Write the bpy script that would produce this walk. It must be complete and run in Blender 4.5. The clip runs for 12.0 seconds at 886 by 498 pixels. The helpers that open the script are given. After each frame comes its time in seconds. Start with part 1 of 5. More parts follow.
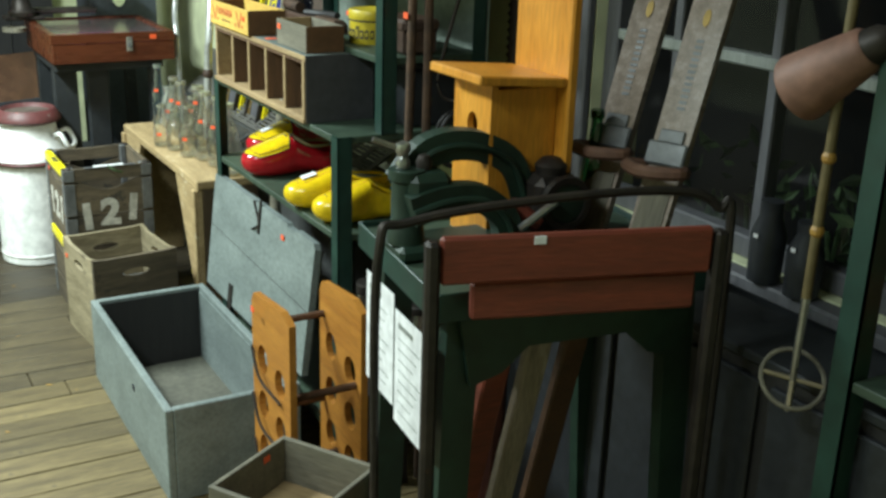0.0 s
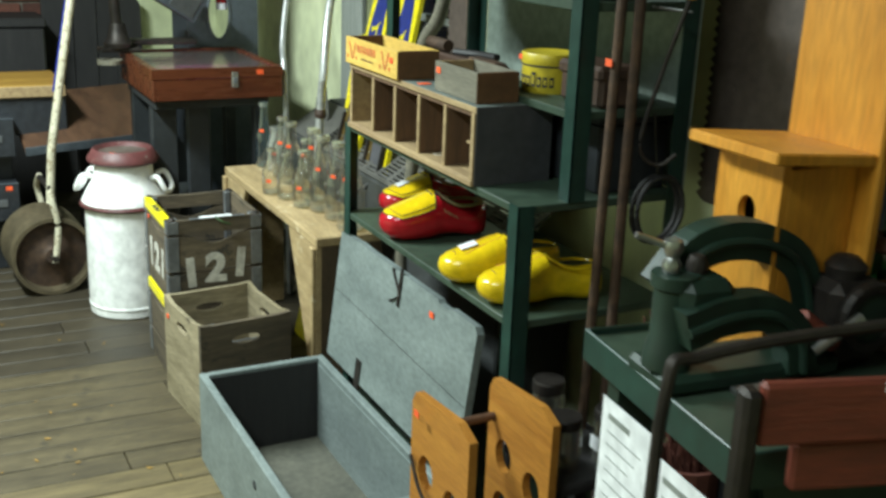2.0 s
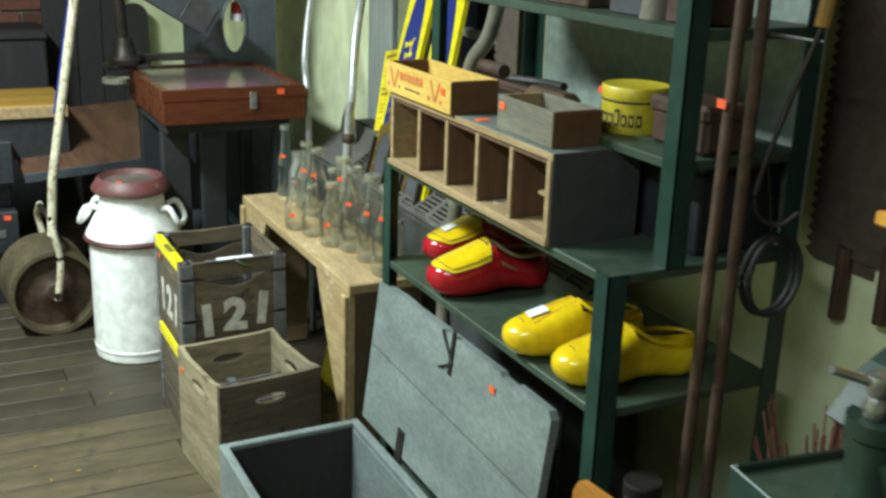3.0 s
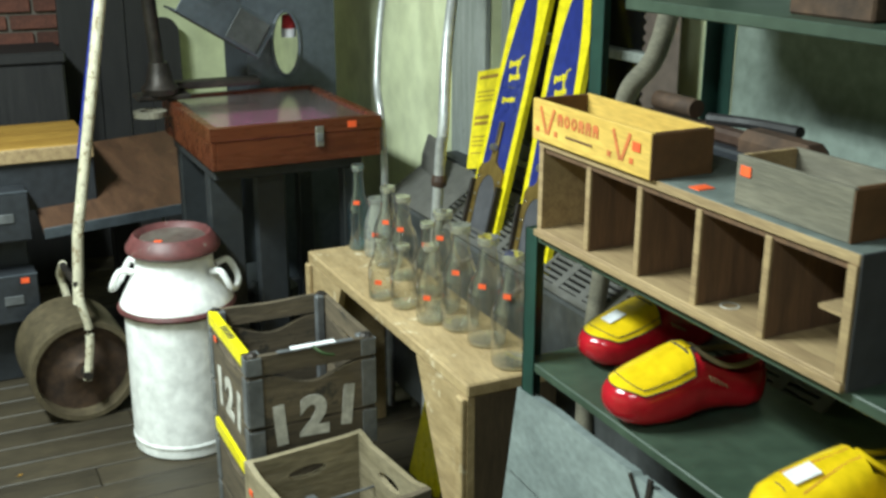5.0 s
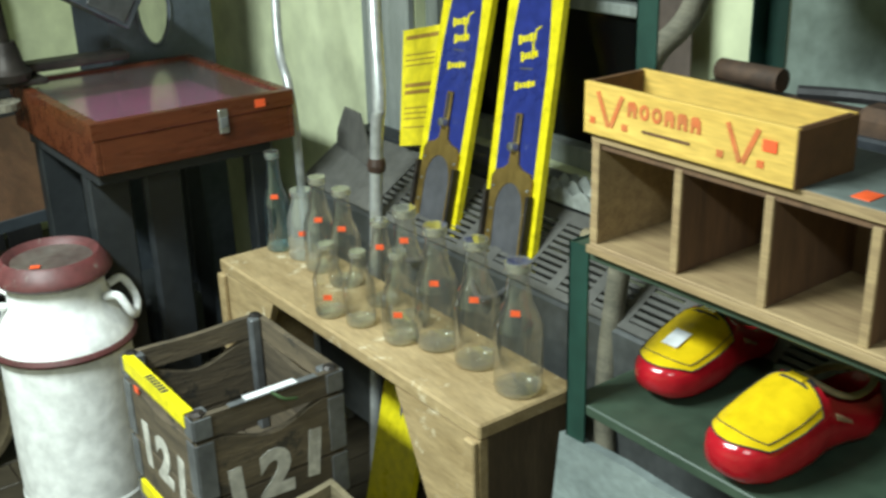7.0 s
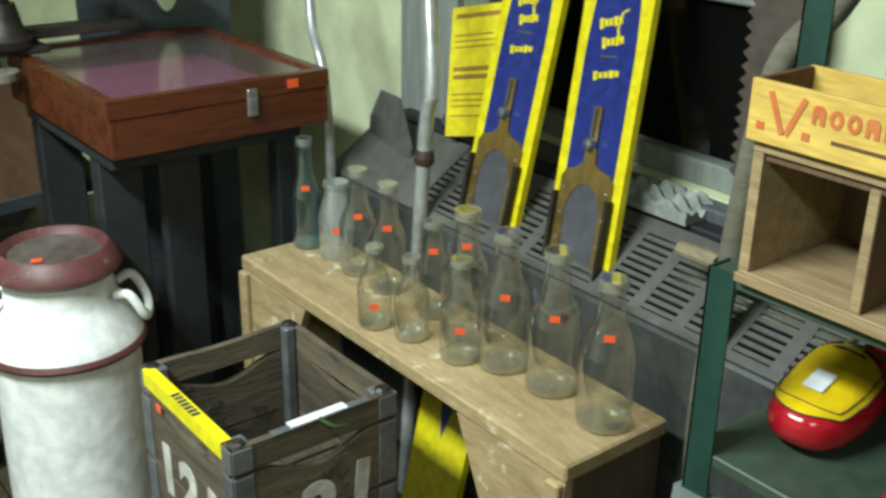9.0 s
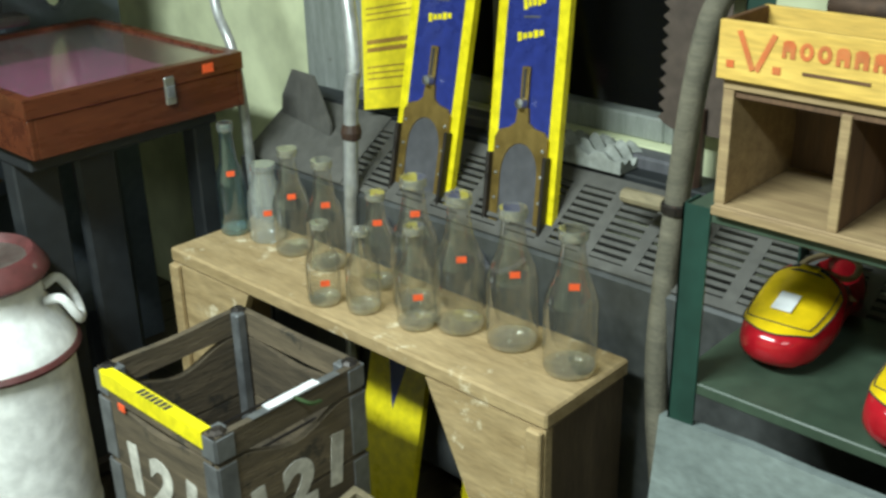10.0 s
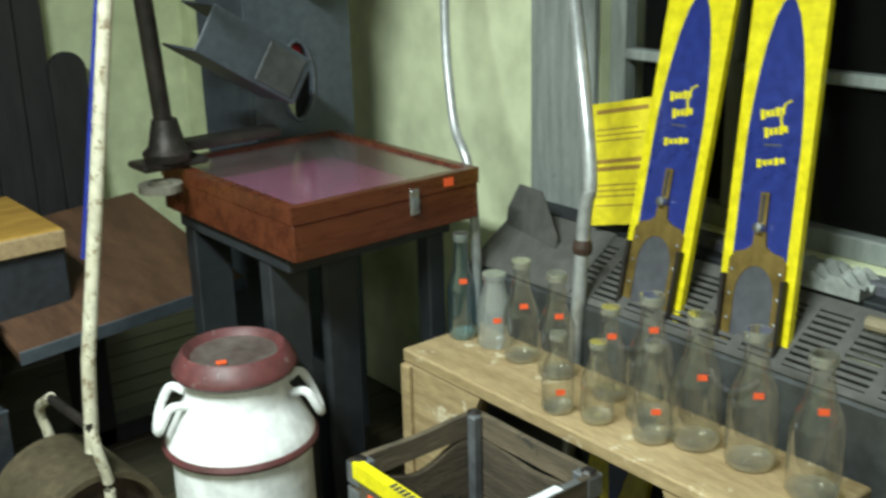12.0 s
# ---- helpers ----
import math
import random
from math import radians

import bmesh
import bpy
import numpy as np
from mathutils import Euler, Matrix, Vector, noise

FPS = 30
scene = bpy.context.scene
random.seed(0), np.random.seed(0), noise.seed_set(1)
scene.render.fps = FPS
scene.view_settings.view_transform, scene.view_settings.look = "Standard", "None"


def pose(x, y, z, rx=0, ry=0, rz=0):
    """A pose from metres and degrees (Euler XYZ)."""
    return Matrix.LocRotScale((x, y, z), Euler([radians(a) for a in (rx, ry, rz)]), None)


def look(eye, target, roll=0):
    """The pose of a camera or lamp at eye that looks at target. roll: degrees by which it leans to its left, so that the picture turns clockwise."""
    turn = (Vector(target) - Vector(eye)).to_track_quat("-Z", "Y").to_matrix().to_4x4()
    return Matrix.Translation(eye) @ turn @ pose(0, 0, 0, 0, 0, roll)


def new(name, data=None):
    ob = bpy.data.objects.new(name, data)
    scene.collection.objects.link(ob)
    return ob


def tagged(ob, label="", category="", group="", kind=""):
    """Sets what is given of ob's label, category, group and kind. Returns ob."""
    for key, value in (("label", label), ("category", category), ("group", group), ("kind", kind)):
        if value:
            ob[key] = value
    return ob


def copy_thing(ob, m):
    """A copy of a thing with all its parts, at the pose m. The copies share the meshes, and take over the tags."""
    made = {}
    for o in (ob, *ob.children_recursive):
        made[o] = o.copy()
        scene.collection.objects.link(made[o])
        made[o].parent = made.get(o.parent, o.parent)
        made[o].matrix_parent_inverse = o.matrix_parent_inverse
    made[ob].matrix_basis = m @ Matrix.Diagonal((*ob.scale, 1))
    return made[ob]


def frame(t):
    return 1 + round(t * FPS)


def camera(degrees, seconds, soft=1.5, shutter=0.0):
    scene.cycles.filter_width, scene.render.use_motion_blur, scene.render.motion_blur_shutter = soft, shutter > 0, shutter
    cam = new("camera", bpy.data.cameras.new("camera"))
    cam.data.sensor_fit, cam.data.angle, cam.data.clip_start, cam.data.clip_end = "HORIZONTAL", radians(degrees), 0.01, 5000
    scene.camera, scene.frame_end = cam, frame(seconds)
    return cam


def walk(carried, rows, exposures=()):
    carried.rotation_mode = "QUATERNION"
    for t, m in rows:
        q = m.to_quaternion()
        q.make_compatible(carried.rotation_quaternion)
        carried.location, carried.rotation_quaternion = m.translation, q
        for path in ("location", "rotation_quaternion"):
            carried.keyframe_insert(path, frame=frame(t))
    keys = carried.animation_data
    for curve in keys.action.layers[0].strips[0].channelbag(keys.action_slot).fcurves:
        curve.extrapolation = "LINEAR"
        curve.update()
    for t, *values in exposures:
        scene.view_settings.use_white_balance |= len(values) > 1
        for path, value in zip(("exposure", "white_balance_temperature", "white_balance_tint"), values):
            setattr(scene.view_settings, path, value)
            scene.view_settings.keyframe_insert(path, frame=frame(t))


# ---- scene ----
cam = camera(45.2, 12.0, soft=2.8, shutter=0.5)
PATH = [
    (0, (0.192, 0.137, 1.615), (1.147, 1.772, 0.969), 1.8),
    (0.5, (0.193, 0.203, 1.615), (1.172, 1.838, 1.009), 2.6),
    (1, (0.155, 0.374, 1.623), (1.158, 2.009, 1.058), 1.2),
    (1.5, (0.109, 0.526, 1.632), (1.08, 2.167, 1.027), 0.5),
    (2, (0.146, 0.702, 1.59), (1.025, 2.394, 0.987), 2.2),
    (2.5, (0.217, 0.919, 1.607), (1.064, 2.634, 1.023), 0.8),
    (2.7, (0.225, 1.003, 1.611), (1.088, 2.704, 1.01), 1.9),
    (4.5, (0.22, 1.683, 1.572), (1.118, 3.354, 0.939), 0.4),
    (5, (0.305, 1.889, 1.576), (1.141, 3.599, 0.961), 0.1),
    (5.5, (0.341, 2.049, 1.565), (1.169, 3.731, 0.868), 0.8),
    (6, (0.309, 2.209, 1.576), (1.31, 3.805, 0.905), -0.3),
    (6.5, (0.286, 2.378, 1.559), (1.397, 3.905, 0.901), -1.1),
    (7, (0.255, 2.458, 1.579), (1.357, 3.957, 0.844), -1.6),
    (7.5, (0.253, 2.544, 1.542), (1.268, 4.12, 0.844), -1.2),
    (9.5, (0.249, 2.838, 1.528), (1.49, 4.181, 0.72), 0.2),
    (10, (0.104, 2.876, 1.521), (1.442, 4.125, 0.716), -1.3),
    (10.5, (0.021, 2.905, 1.536), (1.404, 4.124, 0.759), 0.2),
    (11, (-0.023, 2.913, 1.553), (1.36, 4.2, 0.897), -0.6),
    (11.5, (-0.054, 2.914, 1.58), (1.213, 4.32, 0.931), -1.7),
    (12, (-0.088, 2.942, 1.58), (1.104, 4.423, 0.959), -1.5),
]
walk(cam, [(t, look(eye, target, roll)) for t, eye, target, roll in PATH],
     exposures=[(0, 0.2), (1.5, 0.15), (2.5, -0.02), (4.5, -0.03), (6.5, -0.1), (7.5, -0.12), (9.5, -0.35), (10.5, -0.12), (12, -0.28)])

# ---- light ----
world = bpy.data.worlds.new("night")
scene.world = world
world.use_nodes = True
world.node_tree.nodes["Background"].inputs[0].default_value = (0.02, 0.025, 0.04, 1)
world.node_tree.nodes["Background"].inputs[1].default_value = 0.15


def area_lamp(name, eye, target, sx, sy, watts, colour):
    data = bpy.data.lights.new(name, "AREA")
    data.shape, data.size, data.size_y, data.energy, data.color = "RECTANGLE", sx, sy, watts, colour
    ob = new(name, data)
    ob.matrix_world = look(eye, target)
    return ob


TUBE = (0.83, 0.97, 0.95)
area_lamp("tube_light_aisle", (-0.35, 4.05, 2.60), (-0.35, 4.05, 0), 0.25, 1.2, 190, TUBE)
area_lamp("tube_light_entry", (-0.6, 1.5, 2.60), (-0.6, 1.5, 0), 0.25, 1.2, 48, TUBE)


# ---- materials ----
def mat(name, a, b=None, rough=0.6, metal=0.0, scale=6.0, stretch=(1, 1, 1), grain=40.0, bump=0.15, wear=None, wear_at=0.62, rand=0.0):
    """Procedural surface: two colours mixed by coarse noise, fine grain in tone and relief, and worn spots."""
    m = bpy.data.materials.new(name)
    m.use_nodes = True
    nt = m.node_tree
    n, l = nt.nodes, nt.links
    p = n["Principled BSDF"]
    b = b or tuple(c * 0.7 for c in a)
    co = n.new("ShaderNodeTexCoord")
    mp = n.new("ShaderNodeMapping")
    mp.inputs["Scale"].default_value = stretch
    l.new(co.outputs["Object"], mp.inputs[0])
    big = n.new("ShaderNodeTexNoise")
    big.inputs["Scale"].default_value, big.inputs["Detail"].default_value, big.inputs["Roughness"].default_value = scale, 6, 0.65
    l.new(mp.outputs[0], big.inputs["Vector"])
    fine = n.new("ShaderNodeTexNoise")
    fine.inputs["Scale"].default_value, fine.inputs["Detail"].default_value = grain, 4
    l.new(mp.outputs[0], fine.inputs["Vector"])
    ramp = n.new("ShaderNodeValToRGB")
    ramp.color_ramp.elements[0].position, ramp.color_ramp.elements[1].position = 0.35, 0.68
    ramp.color_ramp.elements[0].color, ramp.color_ramp.elements[1].color = (*b, 1), (*a, 1)
    l.new(big.outputs["Fac"], ramp.inputs[0])
    mul = n.new("ShaderNodeMixRGB")
    mul.blend_type = "MULTIPLY"
    mul.inputs[0].default_value = 0.55
    fr = n.new("ShaderNodeMapRange")
    fr.inputs["From Min"].default_value, fr.inputs["From Max"].default_value = 0.3, 0.7
    fr.inputs["To Min"].default_value, fr.inputs["To Max"].default_value = 0.6, 1.15
    l.new(fine.outputs["Fac"], fr.inputs[0])
    l.new(ramp.outputs[0], mul.inputs[1])
    l.new(fr.outputs[0], mul.inputs[2])
    out = mul.outputs[0]
    if wear:
        wn = n.new("ShaderNodeTexNoise")
        wn.inputs["Scale"].default_value, wn.inputs["Detail"].default_value, wn.inputs["Roughness"].default_value = scale * 2.3, 8, 0.75
        l.new(co.outputs["Object"], wn.inputs["Vector"])
        wr = n.new("ShaderNodeMapRange")
        wr.inputs["From Min"].default_value, wr.inputs["From Max"].default_value = wear_at, wear_at + 0.06
        l.new(wn.outputs["Fac"], wr.inputs[0])
        wm = n.new("ShaderNodeMixRGB")
        wm.inputs[2].default_value = (*wear, 1)
        l.new(wr.outputs[0], wm.inputs[0])
        l.new(out, wm.inputs[1])
        out = wm.outputs[0]
    if rand:
        oi = n.new("ShaderNodeObjectInfo")
        rr = n.new("ShaderNodeMapRange")
        rr.inputs["To Min"].default_value, rr.inputs["To Max"].default_value = 1 - rand, 1 + rand
        l.new(oi.outputs["Random"], rr.inputs[0])
        rm = n.new("ShaderNodeMixRGB")
        rm.blend_type = "MULTIPLY"
        rm.inputs[0].default_value = 1
        l.new(out, rm.inputs[1])
        l.new(rr.outputs[0], rm.inputs[2])
        out = rm.outputs[0]
    l.new(out, p.inputs["Base Color"])
    p.inputs["Metallic"].default_value = metal
    ro = n.new("ShaderNodeMapRange")
    ro.inputs["To Min"].default_value, ro.inputs["To Max"].default_value = max(rough - 0.15, 0.03), min(rough + 0.15, 1)
    l.new(big.outputs["Fac"], ro.inputs[0])
    l.new(ro.outputs[0], p.inputs["Roughness"])
    bp = n.new("ShaderNodeBump")
    bp.inputs["Strength"].default_value, bp.inputs["Distance"].default_value = bump, 0.004
    l.new(fine.outputs["Fac"], bp.inputs["Height"])
    l.new(bp.outputs[0], p.inputs["Normal"])
    return m


def glass(name, colour, rough=0.02, solid=False):
    m = bpy.data.materials.new(name)
    m.use_nodes = True
    p = m.node_tree.nodes["Principled BSDF"]
    p.inputs["Base Color"].default_value = (*colour, 1)
    p.inputs["Roughness"].default_value = rough
    p.inputs["IOR"].default_value = 1.06 if solid else 1.45
    p.inputs["Coat Weight"].default_value, p.inputs["Coat Roughness"].default_value = (1.0, 0.03) if solid else (0.0, 0.0)
    p.inputs["Transmission Weight"].default_value = 1.0
    return m


def thin_glass(name, colour, rough=0.08, dust_haze=0.025, gloss=0.85, base=0.10):
    """Thin clear glass: see-through, with gloss towards its edges and a dusty, hazy diffuse share."""
    m = bpy.data.materials.new(name)
    m.use_nodes = True
    n, l = m.node_tree.nodes, m.node_tree.links
    n.remove(n["Principled BSDF"])
    tr, gl, mx, lw = n.new("ShaderNodeBsdfTransparent"), n.new("ShaderNodeBsdfGlossy"), n.new("ShaderNodeMixShader"), n.new("ShaderNodeLayerWeight")
    pw, df, dm = n.new("ShaderNodeMath"), n.new("ShaderNodeBsdfDiffuse"), n.new("ShaderNodeMixShader")
    tr.inputs[0].default_value = (*colour, 1)
    gl.inputs["Roughness"].default_value = rough
    lw.inputs["Blend"].default_value = 0.33
    pw.operation = "MULTIPLY_ADD"
    pw.inputs[1].default_value, pw.inputs[2].default_value = gloss, base
    l.new(lw.outputs["Facing"], pw.inputs[0])
    df.inputs[0].default_value = (0.75, 0.76, 0.70, 1)
    dm.inputs[0].default_value = dust_haze
    l.new(tr.outputs[0], dm.inputs[1])
    l.new(df.outputs[0], dm.inputs[2])
    l.new(pw.outputs[0], mx.inputs[0])
    l.new(dm.outputs[0], mx.inputs[1])
    l.new(gl.outputs[0], mx.inputs[2])
    l.new(mx.outputs[0], n["Material Output"].inputs[0])
    return m


GX, GY, GZ = (1, 12, 12), (12, 1, 12), (12, 12, 1)
M = dict(
    night=mat("night_dark", (0.003, 0.003, 0.004), rough=0.9),
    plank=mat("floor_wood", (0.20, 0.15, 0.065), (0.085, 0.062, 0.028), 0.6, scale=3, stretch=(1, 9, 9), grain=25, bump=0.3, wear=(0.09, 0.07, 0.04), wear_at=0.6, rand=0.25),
    plank_dark=mat("floor_wood_dark", (0.062, 0.048, 0.028), (0.030, 0.024, 0.016), 0.5, scale=2.2, stretch=(1, 4, 4), grain=25, bump=0.3, wear=(0.12, 0.088, 0.042), wear_at=0.64, rand=0.12),
    plank_mid=mat("floor_wood_mid", (0.115, 0.088, 0.044), (0.052, 0.040, 0.022), 0.55, scale=2.6, stretch=(1, 5, 5), grain=25, bump=0.3, wear=(0.045, 0.036, 0.022), wear_at=0.58, rand=0.12),
    sub=mat("subfloor", (0.02, 0.016, 0.01), rough=0.9),
    wall=mat("pale_green_plaster", (0.72, 0.76, 0.50), (0.64, 0.68, 0.43), 0.7, scale=1.6, grain=9, bump=0.06, wear=(0.55, 0.56, 0.38), wear_at=0.72),
    ceil=mat("ceiling_boards", (0.25, 0.22, 0.16), rough=0.8),
    brick=mat("brick", (0.17, 0.062, 0.042), (0.09, 0.036, 0.026), 0.85, scale=9, grain=70, bump=0.5, rand=0.3),
    mortar=mat("mortar", (0.20, 0.17, 0.14), rough=0.9, scale=20, bump=0.5),
    frame=mat("grey_window_paint", (0.30, 0.32, 0.30), (0.20, 0.22, 0.20), 0.5, scale=4, stretch=GZ, wear=(0.12, 0.11, 0.09), wear_at=0.66),
    frame_dark=mat("dark_window_paint", (0.13, 0.13, 0.145), (0.08, 0.08, 0.09), 0.5, scale=4, stretch=GZ),
    glass=thin_glass("clear_bottle_glass", (0.98, 0.975, 0.94), 0.035, 0.016, 0.85, 0.05),
    glass_blue=thin_glass("bluish_bottle_glass", (0.50, 0.76, 0.90), 0.04, 0.02, 0.9, 0.12),
    glass_milky=thin_glass("milky_jar_glass", (0.86, 0.92, 0.94), 0.12, 0.22, 0.7, 0.10),
    glass_green=glass("green_bottle_glass", (0.05, 0.30, 0.09), solid=True),
    pane=thin_glass("window_glass", (0.97, 0.98, 0.97), 0.02, 0.003, 0.05, 0.004),
    # diffuse share imitates the hazy reflection on the case lid
    lid_glass=thin_glass("hazy_lid_glass", (0.90, 0.88, 0.84), 0.16, 0.05, 0.75, 0.05),
    # cream tint and whitening paint the glow of thick bases and lips
    glass_base=thin_glass("thick_bottle_glass", (0.96, 0.94, 0.82), 0.06, 0.14, 0.6, 0.06),
    green=mat("green_painted_steel", (0.015, 0.054, 0.040), (0.009, 0.030, 0.024), 0.42, scale=5, grain=30, bump=0.1, wear=(0.10, 0.09, 0.07), wear_at=0.70),
    green_shelf=mat("green_shelf_paint", (0.052, 0.082, 0.054), (0.034, 0.057, 0.038), 0.5, scale=5, grain=30, bump=0.1, wear=(0.16, 0.16, 0.12), wear_at=0.68),
    green_dk=mat("machine_green", (0.014, 0.040, 0.025), (0.008, 0.022, 0.014), 0.52, scale=6, bump=0.15, wear=(0.06, 0.045, 0.03), wear_at=0.66),
    chest=mat("blue_grey_paint", (0.225, 0.265, 0.255), (0.155, 0.185, 0.18), 0.6, scale=4, stretch=(2, 1, 2), grain=45, bump=0.2, wear=(0.11, 0.11, 0.10), wear_at=0.66),
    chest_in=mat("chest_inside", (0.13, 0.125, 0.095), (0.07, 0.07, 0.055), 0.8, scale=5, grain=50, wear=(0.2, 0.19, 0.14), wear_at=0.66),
    can=mat("white_enamel", (0.90, 0.90, 0.88), (0.86, 0.86, 0.84), 0.35, scale=4, grain=30, bump=0.35, wear=(0.40, 0.36, 0.32), wear_at=0.80),
    can_red=mat("dull_red_paint", (0.15, 0.040, 0.040), (0.075, 0.030, 0.028), 0.5, scale=9, bump=0.2, wear=(0.18, 0.15, 0.13), wear_at=0.6),
    can_top=mat("worn_can_lid", (0.25, 0.22, 0.19), (0.14, 0.085, 0.075), 0.4, 0.5, scale=9),
    bench=mat("dusty_pine", (0.48, 0.35, 0.18), (0.31, 0.215, 0.10), 0.75, scale=4, stretch=(6, 1, 6), grain=30, bump=0.2, wear=(0.64, 0.55, 0.38), wear_at=0.58),
    # bench pine darkened for the shade on the near end
    bench_end=mat("shaded_pine_end", (0.115, 0.078, 0.042), (0.07, 0.046, 0.024), 0.75, scale=4, stretch=(6, 6, 1), grain=30),
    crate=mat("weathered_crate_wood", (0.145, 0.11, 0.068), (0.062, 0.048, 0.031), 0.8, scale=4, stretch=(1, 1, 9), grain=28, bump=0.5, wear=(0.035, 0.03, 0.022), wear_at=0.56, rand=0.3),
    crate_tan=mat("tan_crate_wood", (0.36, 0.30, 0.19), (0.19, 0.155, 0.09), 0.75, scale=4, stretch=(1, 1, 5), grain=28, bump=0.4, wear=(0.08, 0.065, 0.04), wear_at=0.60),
    zinc=mat("galvanised_strap", (0.22, 0.23, 0.235), (0.12, 0.125, 0.13), 0.45, 0.35, scale=12),
    iron=mat("old_iron", (0.055, 0.045, 0.038), (0.03, 0.026, 0.024), 0.5, 0.6, scale=12, bump=0.4, wear=(0.10, 0.05, 0.03), wear_at=0.62),
    rust=mat("rusty_iron", (0.13, 0.075, 0.045), (0.06, 0.04, 0.03), 0.75, 0.4, scale=10, bump=0.5),
    drum=mat("roller_drum", (0.16, 0.125, 0.07), (0.09, 0.07, 0.042), 0.6, 0.3, scale=5, bump=0.3),
    white_paint=mat("chipped_white_paint", (0.66, 0.62, 0.47), (0.50, 0.45, 0.32), 0.6, scale=12, bump=0.3, wear=(0.22, 0.16, 0.09), wear_at=0.54),
    white=mat("white_paint_mark", (0.62, 0.60, 0.54), (0.42, 0.40, 0.35), 0.8, scale=20, wear=(0.14, 0.11, 0.07), wear_at=0.64),
    paper=mat("white_paper", (0.82, 0.83, 0.84), (0.78, 0.79, 0.81), 0.8, scale=2, bump=0.02),
    paper_grey=mat("pale_grey_cloth", (0.36, 0.38, 0.35), (0.24, 0.25, 0.23), 0.9, scale=20, bump=0.3),
    ink=mat("dark_ink", (0.03, 0.03, 0.035), rough=0.8),
    case=mat("red_mahogany", (0.135, 0.036, 0.014), (0.07, 0.018, 0.008), 0.28, scale=3, stretch=(1, 8, 8), grain=22, bump=0.06),
    pink=mat("pink_felt", (0.66, 0.11, 0.36), (0.50, 0.08, 0.27), 0.95, scale=9, bump=0.2),
    steel=mat("bright_steel", (0.55, 0.56, 0.55), (0.40, 0.41, 0.41), 0.3, 0.9, scale=9, bump=0.05),
    pipe=mat("silver_painted_handle", (0.60, 0.61, 0.60), (0.45, 0.46, 0.45), 0.35, 0.5, scale=12, bump=0.05),
    machine=mat("grey_machine_paint", (0.075, 0.09, 0.105), (0.042, 0.05, 0.06), 0.5, scale=4, bump=0.1, wear=(0.05, 0.045, 0.04), wear_at=0.66),
    stand=mat("dark_grey_stand", (0.026, 0.030, 0.033), (0.014, 0.016, 0.018), 0.55, scale=4, wear=(0.12, 0.12, 0.11), wear_at=0.68),
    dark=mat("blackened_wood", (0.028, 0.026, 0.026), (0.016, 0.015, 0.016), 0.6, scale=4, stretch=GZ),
    drawer=mat("black_drawer", (0.03, 0.034, 0.04), (0.02, 0.022, 0.026), 0.45, scale=5),
    board=mat("reddish_board", (0.115, 0.054, 0.026), (0.065, 0.031, 0.017), 0.6, scale=3, stretch=(7, 1, 7), grain=25),
    ochre=mat("ochre_wood", (0.42, 0.24, 0.045), (0.30, 0.16, 0.03), 0.5, scale=3, stretch=(1, 7, 7), grain=25),
    ski_y=mat("yellow_lacquer", (0.80, 0.68, 0.015), (0.74, 0.61, 0.012), 0.3, scale=5, bump=0.02),
    ski_b=mat("blue_lacquer", (0.022, 0.036, 0.21), (0.018, 0.03, 0.17), 0.3, scale=5, bump=0.02),
    brass=mat("tarnished_brass", (0.32, 0.22, 0.065), (0.22, 0.145, 0.04), 0.4, 0.6, scale=14, bump=0.1),
    rubber=mat("grey_rubber", (0.085, 0.085, 0.095), (0.06, 0.06, 0.066), 0.55, scale=8, bump=0.1),
    leaflet=mat("yellow_card", (0.85, 0.70, 0.02), (0.80, 0.65, 0.02), 0.5, scale=3, bump=0.02),
    tape=mat("yellow_tape", (0.88, 0.76, 0.01), (0.82, 0.70, 0.01), 0.45, scale=8, bump=0.05),
    orange=mat("orange_sticker", (0.95, 0.13, 0.03), (0.9, 0.11, 0.03), 0.6, scale=5, bump=0.0),
    cubby=mat("cubby_wood", (0.42, 0.30, 0.15), (0.27, 0.18, 0.09), 0.75, scale=4, stretch=GY, grain=28, bump=0.2, wear=(0.42, 0.33, 0.2), wear_at=0.64),
    cubby_side=mat("slate_paint", (0.062, 0.063, 0.068), (0.045, 0.046, 0.05), 0.65, scale=4),
    cubby_top=mat("dusty_slate_top", (0.17, 0.20, 0.18), (0.10, 0.125, 0.115), 0.75, scale=6, wear=(0.25, 0.24, 0.19), wear_at=0.64),
    cubby_in=mat("cubby_shaded_brown", (0.17, 0.09, 0.045), (0.10, 0.055, 0.03), 0.75, scale=4, stretch=GZ, grain=28),
    cheese=mat("yellow_pine_box", (0.72, 0.48, 0.11), (0.60, 0.38, 0.08), 0.6, scale=3, stretch=(8, 1, 8), grain=25, bump=0.1),
    # box wood darkened for shade; also serves small dark marks
    cheese_end=mat("shaded_box_end", (0.16, 0.075, 0.03), (0.10, 0.05, 0.02), 0.7, scale=4),
    red_print=mat("faded_red_print", (0.62, 0.13, 0.03), (0.50, 0.17, 0.05), 0.8, scale=30),
    grey_box=mat("greyed_wood", (0.21, 0.19, 0.14), (0.13, 0.12, 0.09), 0.8, scale=4, stretch=(8, 1, 8), grain=26, bump=0.3),
    clog_r=mat("red_enamel_clog", (0.50, 0.012, 0.022), (0.40, 0.010, 0.018), 0.16, scale=4, bump=0.02),
    clog_y=mat("yellow_enamel_clog", (0.80, 0.56, 0.01), (0.74, 0.50, 0.01), 0.2, scale=4, bump=0.02),
    clog_in=mat("clog_bare_wood", (0.40, 0.30, 0.16), rough=0.7),
